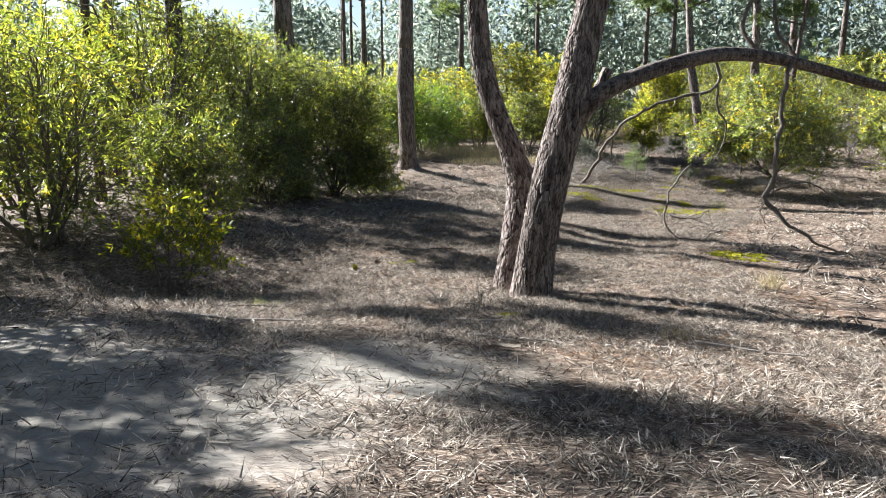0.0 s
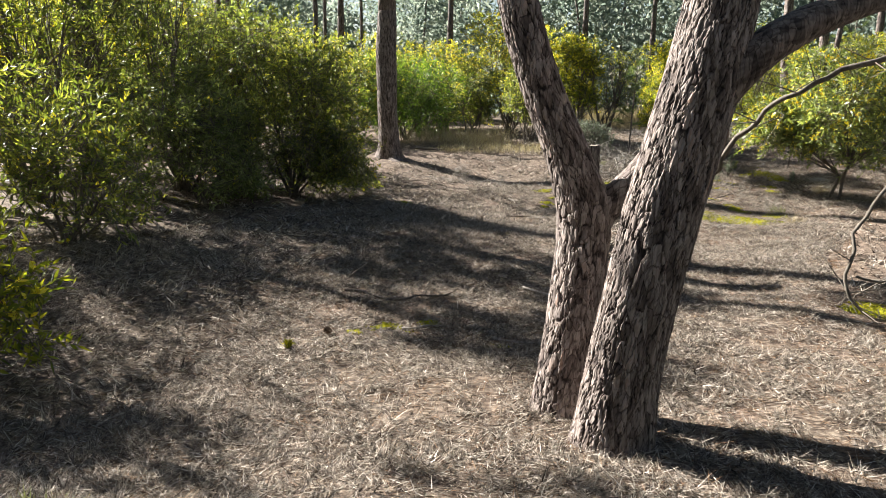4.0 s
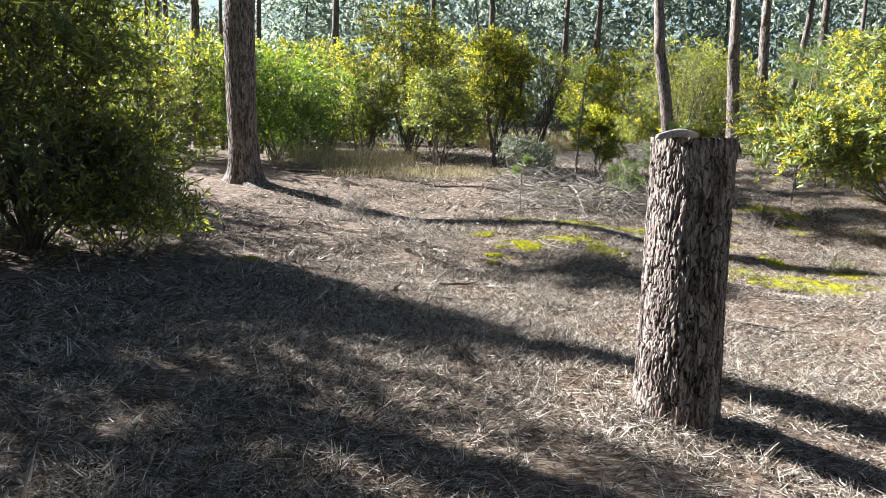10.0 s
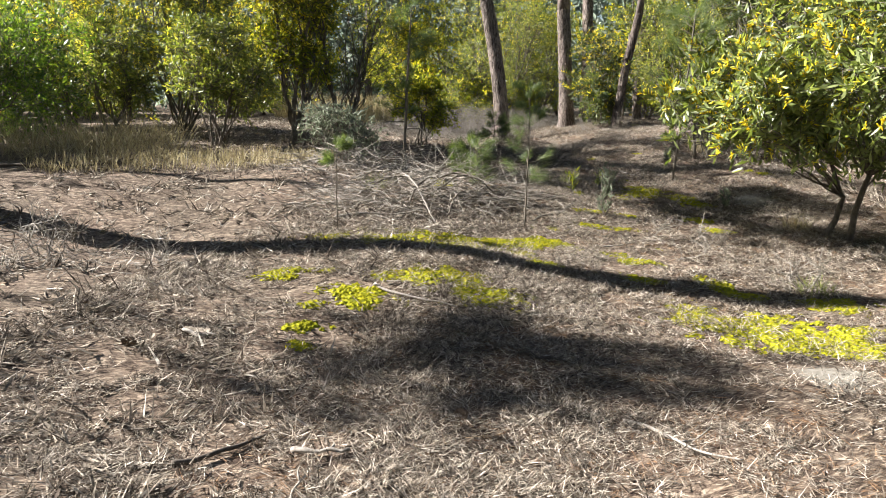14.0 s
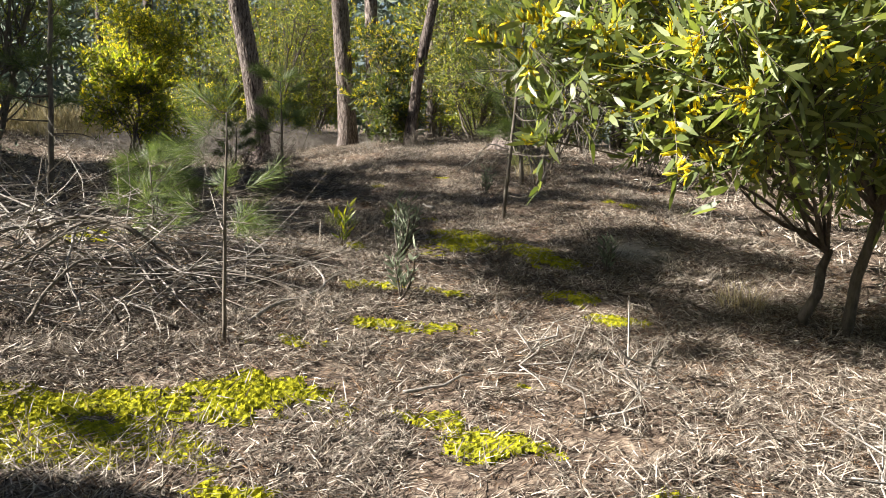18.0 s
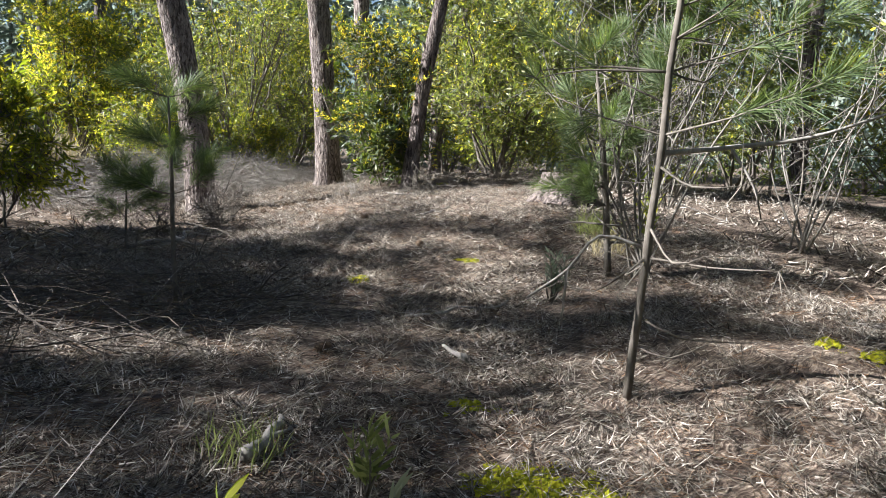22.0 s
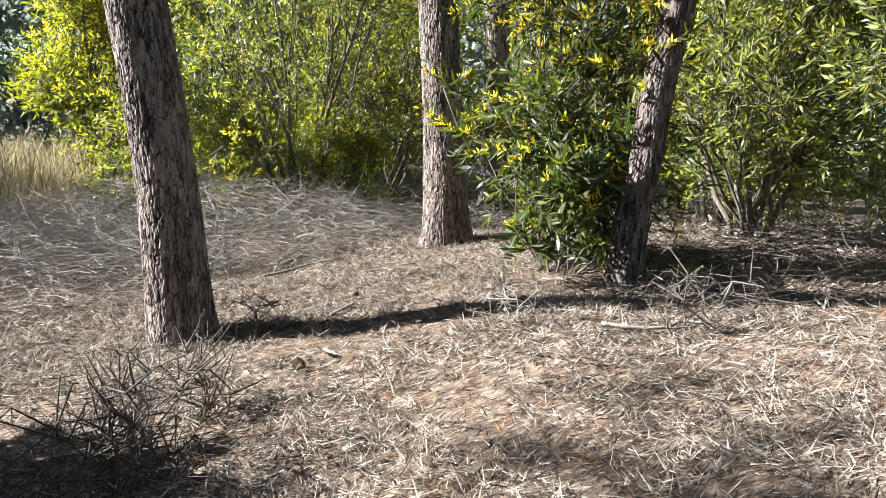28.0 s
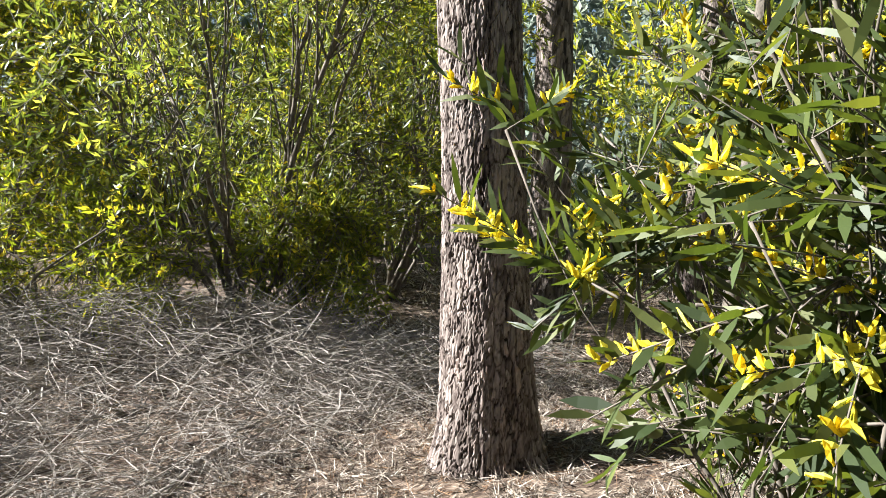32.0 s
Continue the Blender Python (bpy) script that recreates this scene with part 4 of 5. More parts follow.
# beyond the two large pines
acacia(12.2, 41.8, 4.2, 1.7, 0.2, 0.9, 56, 1000, 0.14, 13, lobes=11, mat=Yl, label="yellow-flowering wattle at the edge of the open grass")
acacia(13.9, 36.7, 4.8, 2.2, 0.5, 0.2, 57, 900, 0.095, 18, lobes=16, label="tall open wattle with crooked pale stems", thick=0.75)
acacia(15.8, 37.4, 4.6, 1.9, 0.2, 0.3, 58, 600, 0.1, 17, lobes=12, mat=Yl, thick=0.8)
acacia(6.0, 44.0, 3.4, 2.0, 0.3, 0.8, 59, 500, 0.17, 13, lobes=9, mat=Yl)
acacia(15.0, 43.0, 4.6, 2.4, 0.4, 0.6, 68, 600, 0.17, 12, lobes=10, mat=Yl)
acacia(12.3, 36.8, 1.7, 1.4, 0.05, 0.4, 85, 520, 0.09, 17, mat=Yl, lobes=10, label="low yellow-green wattle growth behind dead brush", thick=0.7)
acacia(14.4, 36.4, 1.6, 0.9, 0.05, 0.3, 86, 420, 0.09, 17, mat=Yl, lobes=8, label="low yellow-green wattle growth behind dead brush", thick=0.7)
# the thicket on the rise
acacia(13.75, 31.15, 2.6, 0.97, 0.12, 0.62, 60, 430, 0.115, 18, True, 13, label="wattle with long dark glossy leaves and yellow spikes beside a pine", mat=M_leaf_dark, broad=0.95, thick=0.5)
acacia(13.55, 30.75, 1.0, 0.6, 0.05, 0.3, 84, 170, 0.115, 16, True, 7, label="low glossy wattle spray hanging to the ground", mat=M_leaf_dark, thick=0.7)
acacia(16.7, 31.3, 3.6, 1.6, 0.15, 0.1, 61, 1300, 0.11, 15, lobes=13)
acacia(16.9, 28.9, 3.9, 1.8, 0.12, 0.06, 62, 1500, 0.11, 15, lobes=14)
acacia(18.6, 33.0, 4.0, 2.0, 0.2, 0.6, 63, 700, 0.14, 13, lobes=11, mat=Yl)
acacia(19.3, 25.0, 3.6, 2.2, 0.4, 0.25, 64, 700, 0.14, lobes=11)
acacia(21.5, 29.0, 4.0, 2.4, 0.3, 0.3, 65, 600, 0.16, lobes=11)
acacia(20.5, 37.0, 4.2, 2.5, 0.3, 0.8, 66, 600, 0.17, 12, lobes=11, mat=Yl)
acacia(17.3, 41.0, 4.2, 2.5, 0.3, 0.5, 69, 600, 0.17, 12, lobes=11, mat=Yl)


# ---- young pines and small plants ----
def young_pine(x, y, tall, seed, lean=(0, 0), r=0.03, shoots=14, low=0.4, length=0.14, reach=0.45, label="", dead=6, wide=0.003, count=130):
    rng = np.random.default_rng(seed)
    h = holder("young_pine", x, y, rest(x, y) - 0.02, label or "young pine sapling with soft green needles", "sapling", "pine saplings")
    wood, leaf = Geo(), Geo()
    line = spline([(0, 0, 0, r), (lean[0] * 0.3, lean[1] * 0.3, tall * 0.33, r * 0.85), (lean[0] * 0.6, lean[1] * 0.7, tall * 0.66, r * 0.7), (lean[0], lean[1], tall, r * 0.3)], 0.12)
    line[:, :2] += np.cumsum(rng.normal(0, 0.004, (len(line), 2)), 0)
    tube(wood, line, 8)
    at, way = [], []
    for k in range(shoots):
        t = low + (1 - low) * (k + rng.random()) / shoots
        s = line[min(int(t * len(line)), len(line) - 1), :3]
        a = rng.random() * 6.2832
        d = np.array([math.cos(a), math.sin(a), 0.25 + 0.3 * rng.random()])
        e = s + d * reach * (0.5 + 0.6 * rng.random()) * (1.15 - 0.6 * t)
        tube(wood, [(*s, r * 0.25), (*((s + e) / 2 - np.array([0, 0, 0.02])), r * 0.2), (*e, 0.003)], 5)
        for q in (0.45, 0.7, 0.95):
            at.append(s + (e - s) * q)
            way.append(unit(d + rng.normal(0, 0.35, 3)))
    at.append(line[-1, :3])
    way.append(np.array([0, 0, 1.0]))
    needles(leaf, np.array(at), np.array(way), count, length, wide, rng, 0.8)
    for k in range(dead):
        s = line[rng.integers(2, max(3, int(len(line) * 0.6))), :3]
        a = rng.random() * 6.2832
        e = s + np.array([math.cos(a), math.sin(a), rng.normal(0, 0.25)]) * (0.25 + 0.4 * rng.random())
        tube(wood, spline([(*s, r * 0.3), (*((s + e) / 2 + rng.normal(0, 0.05, 3)), r * 0.2), (*e, 0.002)], 0.08), 5)
        f = np.tile(e, (3, 1))
        rods(wood, f, f + rng.normal(0, 0.12, (3, 3)), 0.003, 0.001)
    part("stem", wood, M_stem, h, smooth=True)
    part("needles", leaf, M_needle, h)
    return h


young_pine(9.62, 23.52, 2.9, 71, (0.12, -0.1), 0.021, 30, 0.4, 0.17, 0.95, "young leaning pine with bare dead lower branches", 11)
arm = Geo()
zb = rest(9.62, 23.52)
for rows in ([(9.68, 23.47, 0.88, 0.013), (9.95, 23.3, 0.92, 0.011), (10.2, 23.05, 0.98, 0.009), (10.5, 22.8, 1.12, 0.006)], [(9.95, 23.3, 0.92, 0.008), (10.0, 23.2, 0.75, 0.006), (10.1, 23.2, 0.6, 0.003)],
             [(9.66, 23.5, 0.45, 0.009), (9.5, 23.65, 0.5, 0.008), (9.35, 23.7, 0.35, 0.006), (9.2, 23.8, 0.22, 0.006)], [(9.35, 23.7, 0.35, 0.007), (9.33, 23.7, 0.1, 0.004)]):
    tube(arm, spline(rows, 0.06), 7)
tagged(part("dead_branch", arm, M_deadwood, smooth=True), "bare pale dead branch caught on a young pine", "branch")
young_pine(5.75, 21.75, 1.2, 72, (0.05, 0.05), 0.012, 10, 0.35, 0.12, 0.28, "thin pine seedling with soft grey-green needles", 4, 0.0022, 60)
young_pine(6.05, 23.55, 0.6, 73, (0.0, 0.0), 0.011, 14, 0.2, 0.12, 0.26, "pine seedling with pale soft needles", 3, 0.0022, 70)
young_pine(8.6, 26.3, 1.35, 74, (-0.03, 0.0), 0.018, 13, 0.5, 0.14, 0.32, "slender pine seedling in the shade", 3)
young_pine(8.95, 28.3, 0.75, 75, (0, 0), 0.014, 10, 0.4, 0.13, 0.3, "small dark pine seedling", 2)
young_pine(6.45, 24.6, 0.6, 76, (0, 0), 0.012, 18, 0.1, 0.14, 0.3, "small pine seedling with soft needles", 2)
young_pine(11.5, 25.0, 1.7, 78, (-0.2, 0.1), 0.03, 14, 0.3, 0.16, 0.42, "bushy young pine among bare stems", 10, 0.0032, 150)
young_pine(19.2, 27.3, 2.2, 79, (0, 0), 0.03, 14, 0.4, 0.15, 0.5)
young_pine(3.55, 22.1, 0.9, 80, (0, 0), 0.009, 6, 0.75, 0.1, 0.12, "thin dead-looking seedling stem", 2)
young_pine(6.0, 26.2, 2.6, 81, (0.1, 0), 0.03, 16, 0.3, 0.14, 0.5)
young_pine(16.5, 33.5, 4.5, 82, (0.2, 0), 0.06, 26, 0.3, 0.16, 1.0, "young pine among dense acacias", 4)


def bare_shrub(x, y, tall, seed, stems=7, mat=None, label="leafless shrub of pale dead stems", spread=0.5):
    rng = np.random.default_rng(seed)
    h = holder("bare_shrub", x, y, rest(x, y) - 0.02, label, "dead shrub", "bare shrubs")
    for k in range(stems):
        g = Geo()
        a = rng.random() * 6.2832
        e = np.array([math.cos(a) * spread * rng.random() * tall, math.sin(a) * spread * rng.random() * tall, tall * (0.6 + 0.5 * rng.random())])
        line = spline([(rng.normal(0, 0.05), rng.normal(0, 0.05), 0, 0.012), (*(e * 0.4 + rng.normal(0, 0.08, 3)), 0.009), (*(e * 0.75 + rng.normal(0, 0.08, 3)), 0.006), (*e, 0.003)], 0.1)
        line[:, 3] *= min(1.0, 0.3 + tall * 0.35)
        tube(g, line, 6)
        n = 12
        s = line[rng.integers(len(line) // 4, len(line), n), :3]
        small = min(1.0, 0.25 + tall * 0.5)
        t = s + (rng.normal(0, 1, (n, 3)) * 0.2 + np.array([0, 0, 0.1])) * small
        rods(g, s, t, 0.005, 0.0025, 4)
        c = np.repeat(t, 3, 0)
        rods(g, c, c + (rng.normal(0, 0.11, c.shape) + np.array([0, 0, 0.04])) * small, 0.0025, 0.001)
        part("stem", g, mat or M_stem_grey, h, smooth=True)


bare_shrub(11.6, 24.75, 2.4, 91, 9)
bare_shrub(12.9, 25.6, 2.6, 92, 9)
bare_shrub(10.35, 29.6, 0.5, 93, 8, M_twig_dark, "low leafless twiggy shrub", 0.8)
bare_shrub(13.6, 24.4, 2.3, 94, 8)
bare_shrub(14.6, 26.4, 2.2, 95, 8)
bare_shrub(9.7, 29.4, 0.35, 96, 6, M_twig_dark, "low leafless twiggy shrub", 0.9)
bare_shrub(0.75, 21.6, 0.4, 97, 6, M_deadwood, "tuft of pale dead stalks", 0.9)


for k, (x, y, tall, stems) in enumerate(((6.75, 20.2, 0.42, 2), (7.42, 20.27, 0.2, 2), (7.18, 18.99, 0.38, 2), (7.91, 21.93, 0.25, 2), (4.74, 22.04, 0.4, 1), (0.22, 6.07, 0.26, 1), (0.0, 6.46, 0.18, 2), (0.9, 22.4, 0.22, 3), (1.7, 21.6, 0.2, 3),
                                        (10.8, 30.15, 0.42, 6), (10.5, 30.0, 0.35, 5), (11.5, 31.3, 0.2, 3), (12.6, 30.2, 0.22, 3), (13.1, 29.3, 0.3, 4))):
    bare_shrub(x, y, tall, 860 + k, stems, M_stem if k % 2 else M_deadwood, "thin leafless twig standing in the litter", 0.45)


def leafy_plant(x, y, tall, seed, mat, stems=6, leaf=0.08, label="small acacia seedling with upright leaves", tilt=0.35):
    rng = np.random.default_rng(seed)
    h = holder("acacia_seedling", x, y, rest(x, y) - 0.01, label, "seedling", "acacia seedlings")
    leaf_g = Geo()
    for k in range(stems):
        a = rng.random() * 6.2832
        e = np.array([math.cos(a) * tilt * tall, math.sin(a) * tilt * tall, tall * (0.6 + 0.5 * rng.random())]) * np.array([rng.random(), rng.random(), 1])
        wood = Geo()
        tube(wood, spline([(0, 0, 0, 0.007), (*(e * 0.5 + rng.normal(0, 0.02, 3)), 0.005), (*e, 0.002)], 0.06), 5)
        part("stem", wood, M_stem, h, smooth=True)
        n = 16
        u = (0.25 + 0.75 * rng.random((n, 1)))
        d = np.tile(unit(e), (n, 1))
        s = across(d, rng)
        leaves(leaf_g, e * u, unit(d * 0.8 + s * 0.7), np.cross(d, s) + 0.3 * rng.normal(size=(n, 3)), leaf * (0.7 + 0.5 * rng.random(n)), leaf * 0.2, True)
    part("leaves", leaf_g, mat, h)


leafy_plant(7.68, 22.75, 0.5, 101, M_leaf_grey, 11, 0.09, "grey-green acacia seedling with narrow leaves")
leafy_plant(7.45, 23.2, 0.42, 102, Yl, 4, 0.09, "small yellow-green acacia seedling")
leafy_plant(7.06, 21.95, 0.4, 103, M_leaf_grey, 5)
leafy_plant(10.7, 24.9, 0.4, 104, M_leaf_grey, 6, 0.08, "small dusty seedling on needle litter")
leafy_plant(12.3, 25.2, 0.7, 105, Yl, 5, 0.11)
leafy_plant(8.2, 23.6, 0.3, 106, M_grass, 6, 0.08)
leafy_plant(8.8, 21.6, 0.35, 107, M_leaf_grey, 5)
leafy_plant(-1.2, 9.7, 0.08, 108, M_moss, 6, 0.05, "tiny bright yellow-green sprout")


# ---- dead wood ----
def brush(name, x, y, rx, ry, tall, count, seed, mat, label, length=(0.35, 0.9), kind="stuff", category="brushwood", r=0.004):
    """A heap of thin curved dead twigs."""
    rng = np.random.default_rng(seed)
    g = Geo()
    ang, q = rng.random(count) * 6.2832, np.sqrt(rng.random(count))
    px, py = x + np.cos(ang) * q * rx, y + np.sin(ang) * q * ry
    pz = land(px, py) + rng.random(count) * tall * (1 - 0.8 * q * q) + 0.01
    ln = length[0] + (length[1] - length[0]) * rng.random(count) ** 2
    d = unit(np.stack([rng.normal(size=count), rng.normal(size=count), rng.normal(0.05, 0.28, count)], -1))
    bend = across(d, rng) * 0.4
    p0 = np.stack([px, py, pz], -1)
    prev, rr = p0, r * (0.5 + rng.random(count))
    for k in range(1, 4):
        t = k / 3
        nxt = p0 + d * (ln * t)[:, None] + bend * (ln * t * t)[:, None]
        nxt[:, 2] = np.maximum(nxt[:, 2], land(nxt[:, 0], nxt[:, 1]) + 0.004)
        rods(g, prev, nxt, rr * (1.1 - 0.3 * k), rr * (0.8 - 0.22 * k), 3)
        prev = nxt
    tagged(new(name, g.mesh(name, mat)), label, category, kind=kind)


brush("dead_brush", 12.1, 35.2, 2.7, 1.9, 0.8, 9500, 111, M_deadwood, "grey tangle of dead twigs under acacias", (0.2, 0.75), r=0.0034)
brush("dead_brush", 10.3, 34.4, 2.0, 1.9, 0.5, 3400, 112, M_deadwood, "grey dead twigs on the ground", (0.2, 0.8), r=0.0036)
brush("dead_brush", 14.6, 34.6, 1.3, 1.0, 0.35, 1300, 113, M_deadwood, "dry fallen twigs beside a pine", (0.25, 0.8), r=0.0036)
brush("branch_heap", 5.0, 23.2, 1.7, 0.9, 0.5, 700, 114, M_deadwood, "heap of bare dead branches", (0.4, 1.4), r=0.006)
brush("branch_heap", 4.6, 25.2, 0.8, 0.7, 0.45, 260, 115, M_deadwood, "pile of dead wood by a grey bush", (0.3, 0.9), r=0.007)
brush("dead_brush", 15.2, 29.9, 1.8, 1.2, 0.35, 700, 116, M_twig_dark, "dark fallen twigs below the thicket", (0.3, 1.0))
brush("dead_brush", 7.9, 26.4, 1.4, 1.0, 0.2, 420, 117, M_twig_dark, "dark fallen branches in the shade", (0.5, 1.4), r=0.006)
brush("dead_brush", 0.9, 21.6, 1.0, 0.5, 0.15, 220, 118, M_deadwood, "pale broken stalks by a long shadow", (0.15, 0.45))
brush("dead_brush", -5.2, 9.5, 2.0, 1.5, 0.3, 500, 119, M_twig_dark, "dead twigs under a wattle", (0.3, 0.9))
brush("dead_brush", 10.1, 29.4, 1.0, 0.7, 0.2, 220, 120, M_twig_dark, "sparse dead twigs on needle litter", (0.2, 0.7))


brush("dead_brush", 13.75, 29.65, 0.8, 0.5, 0.25, 130, 121, M_stem_grey, "grey fallen twigs by a slender pine", (0.2, 0.7), r=0.003)


def arched_branch(a, b, rise, r, seed, mat, label):
    """A crooked dead branch that leans or arches over the ground from a to b, with side twigs."""
    rng = np.random.default_rng(seed)
    z0, z1 = rest(*a), rest(*b)
    n = 6
    rows = []
    for k in range(n):
        t = k / (n - 1)
        rows.append((a[0] + (b[0] - a[0]) * t + rng.normal(0, 0.04), a[1] + (b[1] - a[1]) * t + rng.normal(0, 0.04), z0 + (z1 - z0) * t + rise * math.sin(math.pi * (0.12 + 0.86 * t)) + 0.01, r * (1 - 0.6 * t)))
    g = Geo()
    line = spline(rows, 0.05)
    line[:, :3] += np.cumsum(rng.normal(0, 0.004, (len(line), 3)), 0)
    line[:, 2] = np.maximum(line[:, 2], land(line[:, 0], line[:, 1]) + 0.004)
    tube(g, line, 7)
    for k in range(5):
        s = line[rng.integers(3, len(line) - 2)]
        e = s[:3] + rng.normal(0, 1, 3) * np.array([0.2, 0.2, 0.1])
        e[2] = max(e[2], rest(e[0], e[1]) + 0.01)
        tube(g, spline([(*s[:3], s[3] * 0.6), (*((s[:3] + e) / 2 + rng.normal(0, 0.025, 3)), s[3] * 0.45), (*e, 0.002)], 0.05), 5)
    tagged(part("dead_branch", g, mat, smooth=True), label, "branch", "dead branches")


for k, (a, b, up, r) in enumerate((((4.9, 23.8), (4.71, 22.1), 0.35, 0.016), ((5.1, 23.3), (5.95, 22.4), 0.42, 0.016), ((5.0, 22.9), (6.0, 22.9), 0.38, 0.013), ((5.3, 23.7), (5.7, 22.3), 0.3, 0.013),
                                   ((4.6, 22.6), (5.6, 23.4), 0.34, 0.014), ((4.9, 22.2), (5.8, 23.0), 0.25, 0.011), ((5.5, 23.5), (5.2, 22.3), 0.3, 0.014), ((6.3, 22.5), (5.2, 22.7), 0.15, 0.011),
                                   ((4.2, 23.0), (5.2, 23.6), 0.3, 0.014), ((9.3, 28.4), (10.1, 29.1), 0.12, 0.018), ((9.5, 29.6), (10.2, 28.7), 0.15, 0.014), ((-0.9, 11.7), (-0.6, 12.1), 0.16, 0.009))):
    arched_branch(a, b, up, r, 700 + k, M_deadwood if k % 3 == 0 else M_stem, "bleached dead branch arching over the litter" if k % 3 == 0 else "crooked brown dead branch in a heap")


def bark_chip(x, y, turn, length, seed):
    """A curled flake of bark."""
    rng = np.random.default_rng(seed)
    g = Geo()
    u, v = np.meshgrid(np.linspace(-0.5, 0.5, 9), np.linspace(-0.5, 0.5, 6), indexing="ij")
    wide = 0.34 * length * (1 - 0.5 * np.abs(u) ** 2 * 2)
    lift = 0.012 + 0.25 * length * (v * v + 0.6 * u * u)
    for side in (0.0, 0.006):
        i, j = np.meshgrid(np.arange(8), np.arange(5), indexing="ij")
        f = np.stack([i * 6 + j, (i + 1) * 6 + j, (i + 1) * 6 + j + 1, i * 6 + j + 1], -1).reshape(-1, 4)
        g.add(np.stack([u * length, v * wide, lift + side + 0.002 * rng.normal(size=u.shape)], -1), f if side else f[:, ::-1])
    ob = part("bark_chip", g, M_cut, smooth=True)
    ob.matrix_world = pose(x, y, rest(x, y) + 0.006, 8, 0, turn)
    tagged(ob, "curled pale flake of bark on the litter", "bark", "bark flakes")


for k, (x, y, turn, ln) in enumerate(((-1.27, 9.74, -60, 0.14), (-0.97, 9.88, 30, 0.12), (-0.66, 9.77, -30, 0.1), (-1.4, 10.2, 20, 0.09), (1.45, 19.43, 80, 0.1), (1.74, 19.49, -40, 0.2), (2.8, 17.12, -50, 0.1),
                                      (0.4, 17.76, 70, 0.1), (11.6, 30.51, 100, 0.13), (0.44, 4.66, -20, 0.16), (12.0, 30.2, 10, 0.1), (4.0, 16.1, -30, 0.16))):
    bark_chip(x, y, turn, ln, 760 + k)


def stick(x, y, turn, length, r, seed, mat=None, bend=0.15, forks=1, label="fallen dry stick lying on the litter"):
    rng = np.random.default_rng(seed)
    a = radians(turn)
    d, s = np.array([math.cos(a), math.sin(a)]), np.array([-math.sin(a), math.cos(a)])
    rows = []
    n = 7
    off = np.cumsum(rng.normal(0, bend / n, n))
    for k in range(n):
        t = k / (n - 1) - 0.5
        q = np.array([x, y]) + d * length * t + s * (off[k] * length + bend * length * t * t)
        rows.append((q[0] - x, q[1] - y, rest(q[0], q[1]) + r * 0.9 + 0.012 + abs(rng.normal(0, 0.006)), r * (1 - 0.55 * (t + 0.5)) * (0.9 + 0.2 * rng.random())))
    g = Geo()
    line = spline(rows, max(0.02, length / 30))
    tube(g, line, 8)
    for k in range(forks):
        i = rng.integers(len(line) // 3, len(line) - 2)
        e = line[i, :3] + np.array([*(d * rng.normal(0.1, 0.05) + s * rng.normal(0, 0.14)), 0.02 + 0.05 * rng.random()]) * length
        tube(g, spline([(*line[i, :3], r * 0.5), (*((line[i, :3] + e) / 2 + rng.normal(0, 0.01, 3)), r * 0.4), (*e, r * 0.15)], 0.03), 6)
    ob = part("fallen_stick", g, mat or M_deadwood, smooth=True)
    ob.location = (x, y, 0)
    return tagged(ob, label, "stick", "fallen sticks")


for k, (x, y, turn, ln, r) in enumerate(((0.2, 5.97, 5, 0.9, 0.012), (0.45, 4.85, -25, 0.7, 0.012), (-0.35, 11.25, 12, 1.1, 0.014), (1.65, 11.2, -35, 1.7, 0.014), (0.72, 9.9, -5, 0.5, 0.012),
                                        (1.75, 19.4, -30, 0.25, 0.018), (1.66, 17.77, 20, 0.5, 0.016), (2.09, 17.61, -20, 0.28, 0.016), (1.54, 17.37, 35, 0.75, 0.011), (3.46, 19.7, -50, 0.75, 0.014),
                                        (3.88, 18.33, -40, 0.45, 0.012), (3.86, 17.11, -75, 0.7, 0.012), (0.33, 18.4, 15, 0.6, 0.009), (3.28, 16.55, -35, 0.3, 0.013), (4.05, 16.1, -40, 0.5, 0.013),
                                        (3.09, 16.07, -50, 0.55, 0.01), (6.4, 20.8, 0, 0.4, 0.01), (6.5, 22.35, 40, 1.3, 0.013), (6.85, 22.9, 25, 0.6, 0.012), (8.13, 24.1, 40, 0.35, 0.03),
                                        (10.0, 25.0, -15, 0.8, 0.011), (9.66, 29.2, 30, 1.0, 0.016), (10.05, 28.9, 60, 0.7, 0.014), (11.9, 27.45, 0, 0.5, 0.012), (12.15, 31.4, 30, 0.35, 0.012),
                                        (13.1, 29.4, -20, 0.7, 0.014), (0.6, 27.0, -5, 2.2, 0.03), (-0.1, 10.3, 8, 0.4, 0.012), (0.95, 9.7, 100, 0.5, 0.012), (-1.6, 5.5, 0, 1.2, 0.014),
                                        (9.0, 28.6, 25, 1.2, 0.02), (12.6, 33.0, 10, 0.9, 0.014), (13.2, 32.3, 15, 0.8, 0.01), (12.9, 33.8, 40, 1.3, 0.018), (5.9, 23.2, -30, 1.5, 0.014), (4.4, 22.3, 15, 1.4, 0.013),
                                        (2.3, 5.2, -20, 0.8, 0.014), (1.4, 4.9, 20, 0.5, 0.012), (-2.0, 6.6, -12, 1.3, 0.01), (9.4, 24.45, 80, 0.22, 0.02))):
    stick(x, y, turn, ln, r, 130 + k, M_twig_dark if k % 4 == 2 else None, 0.1 + 0.2 * (k % 3), k % 3)


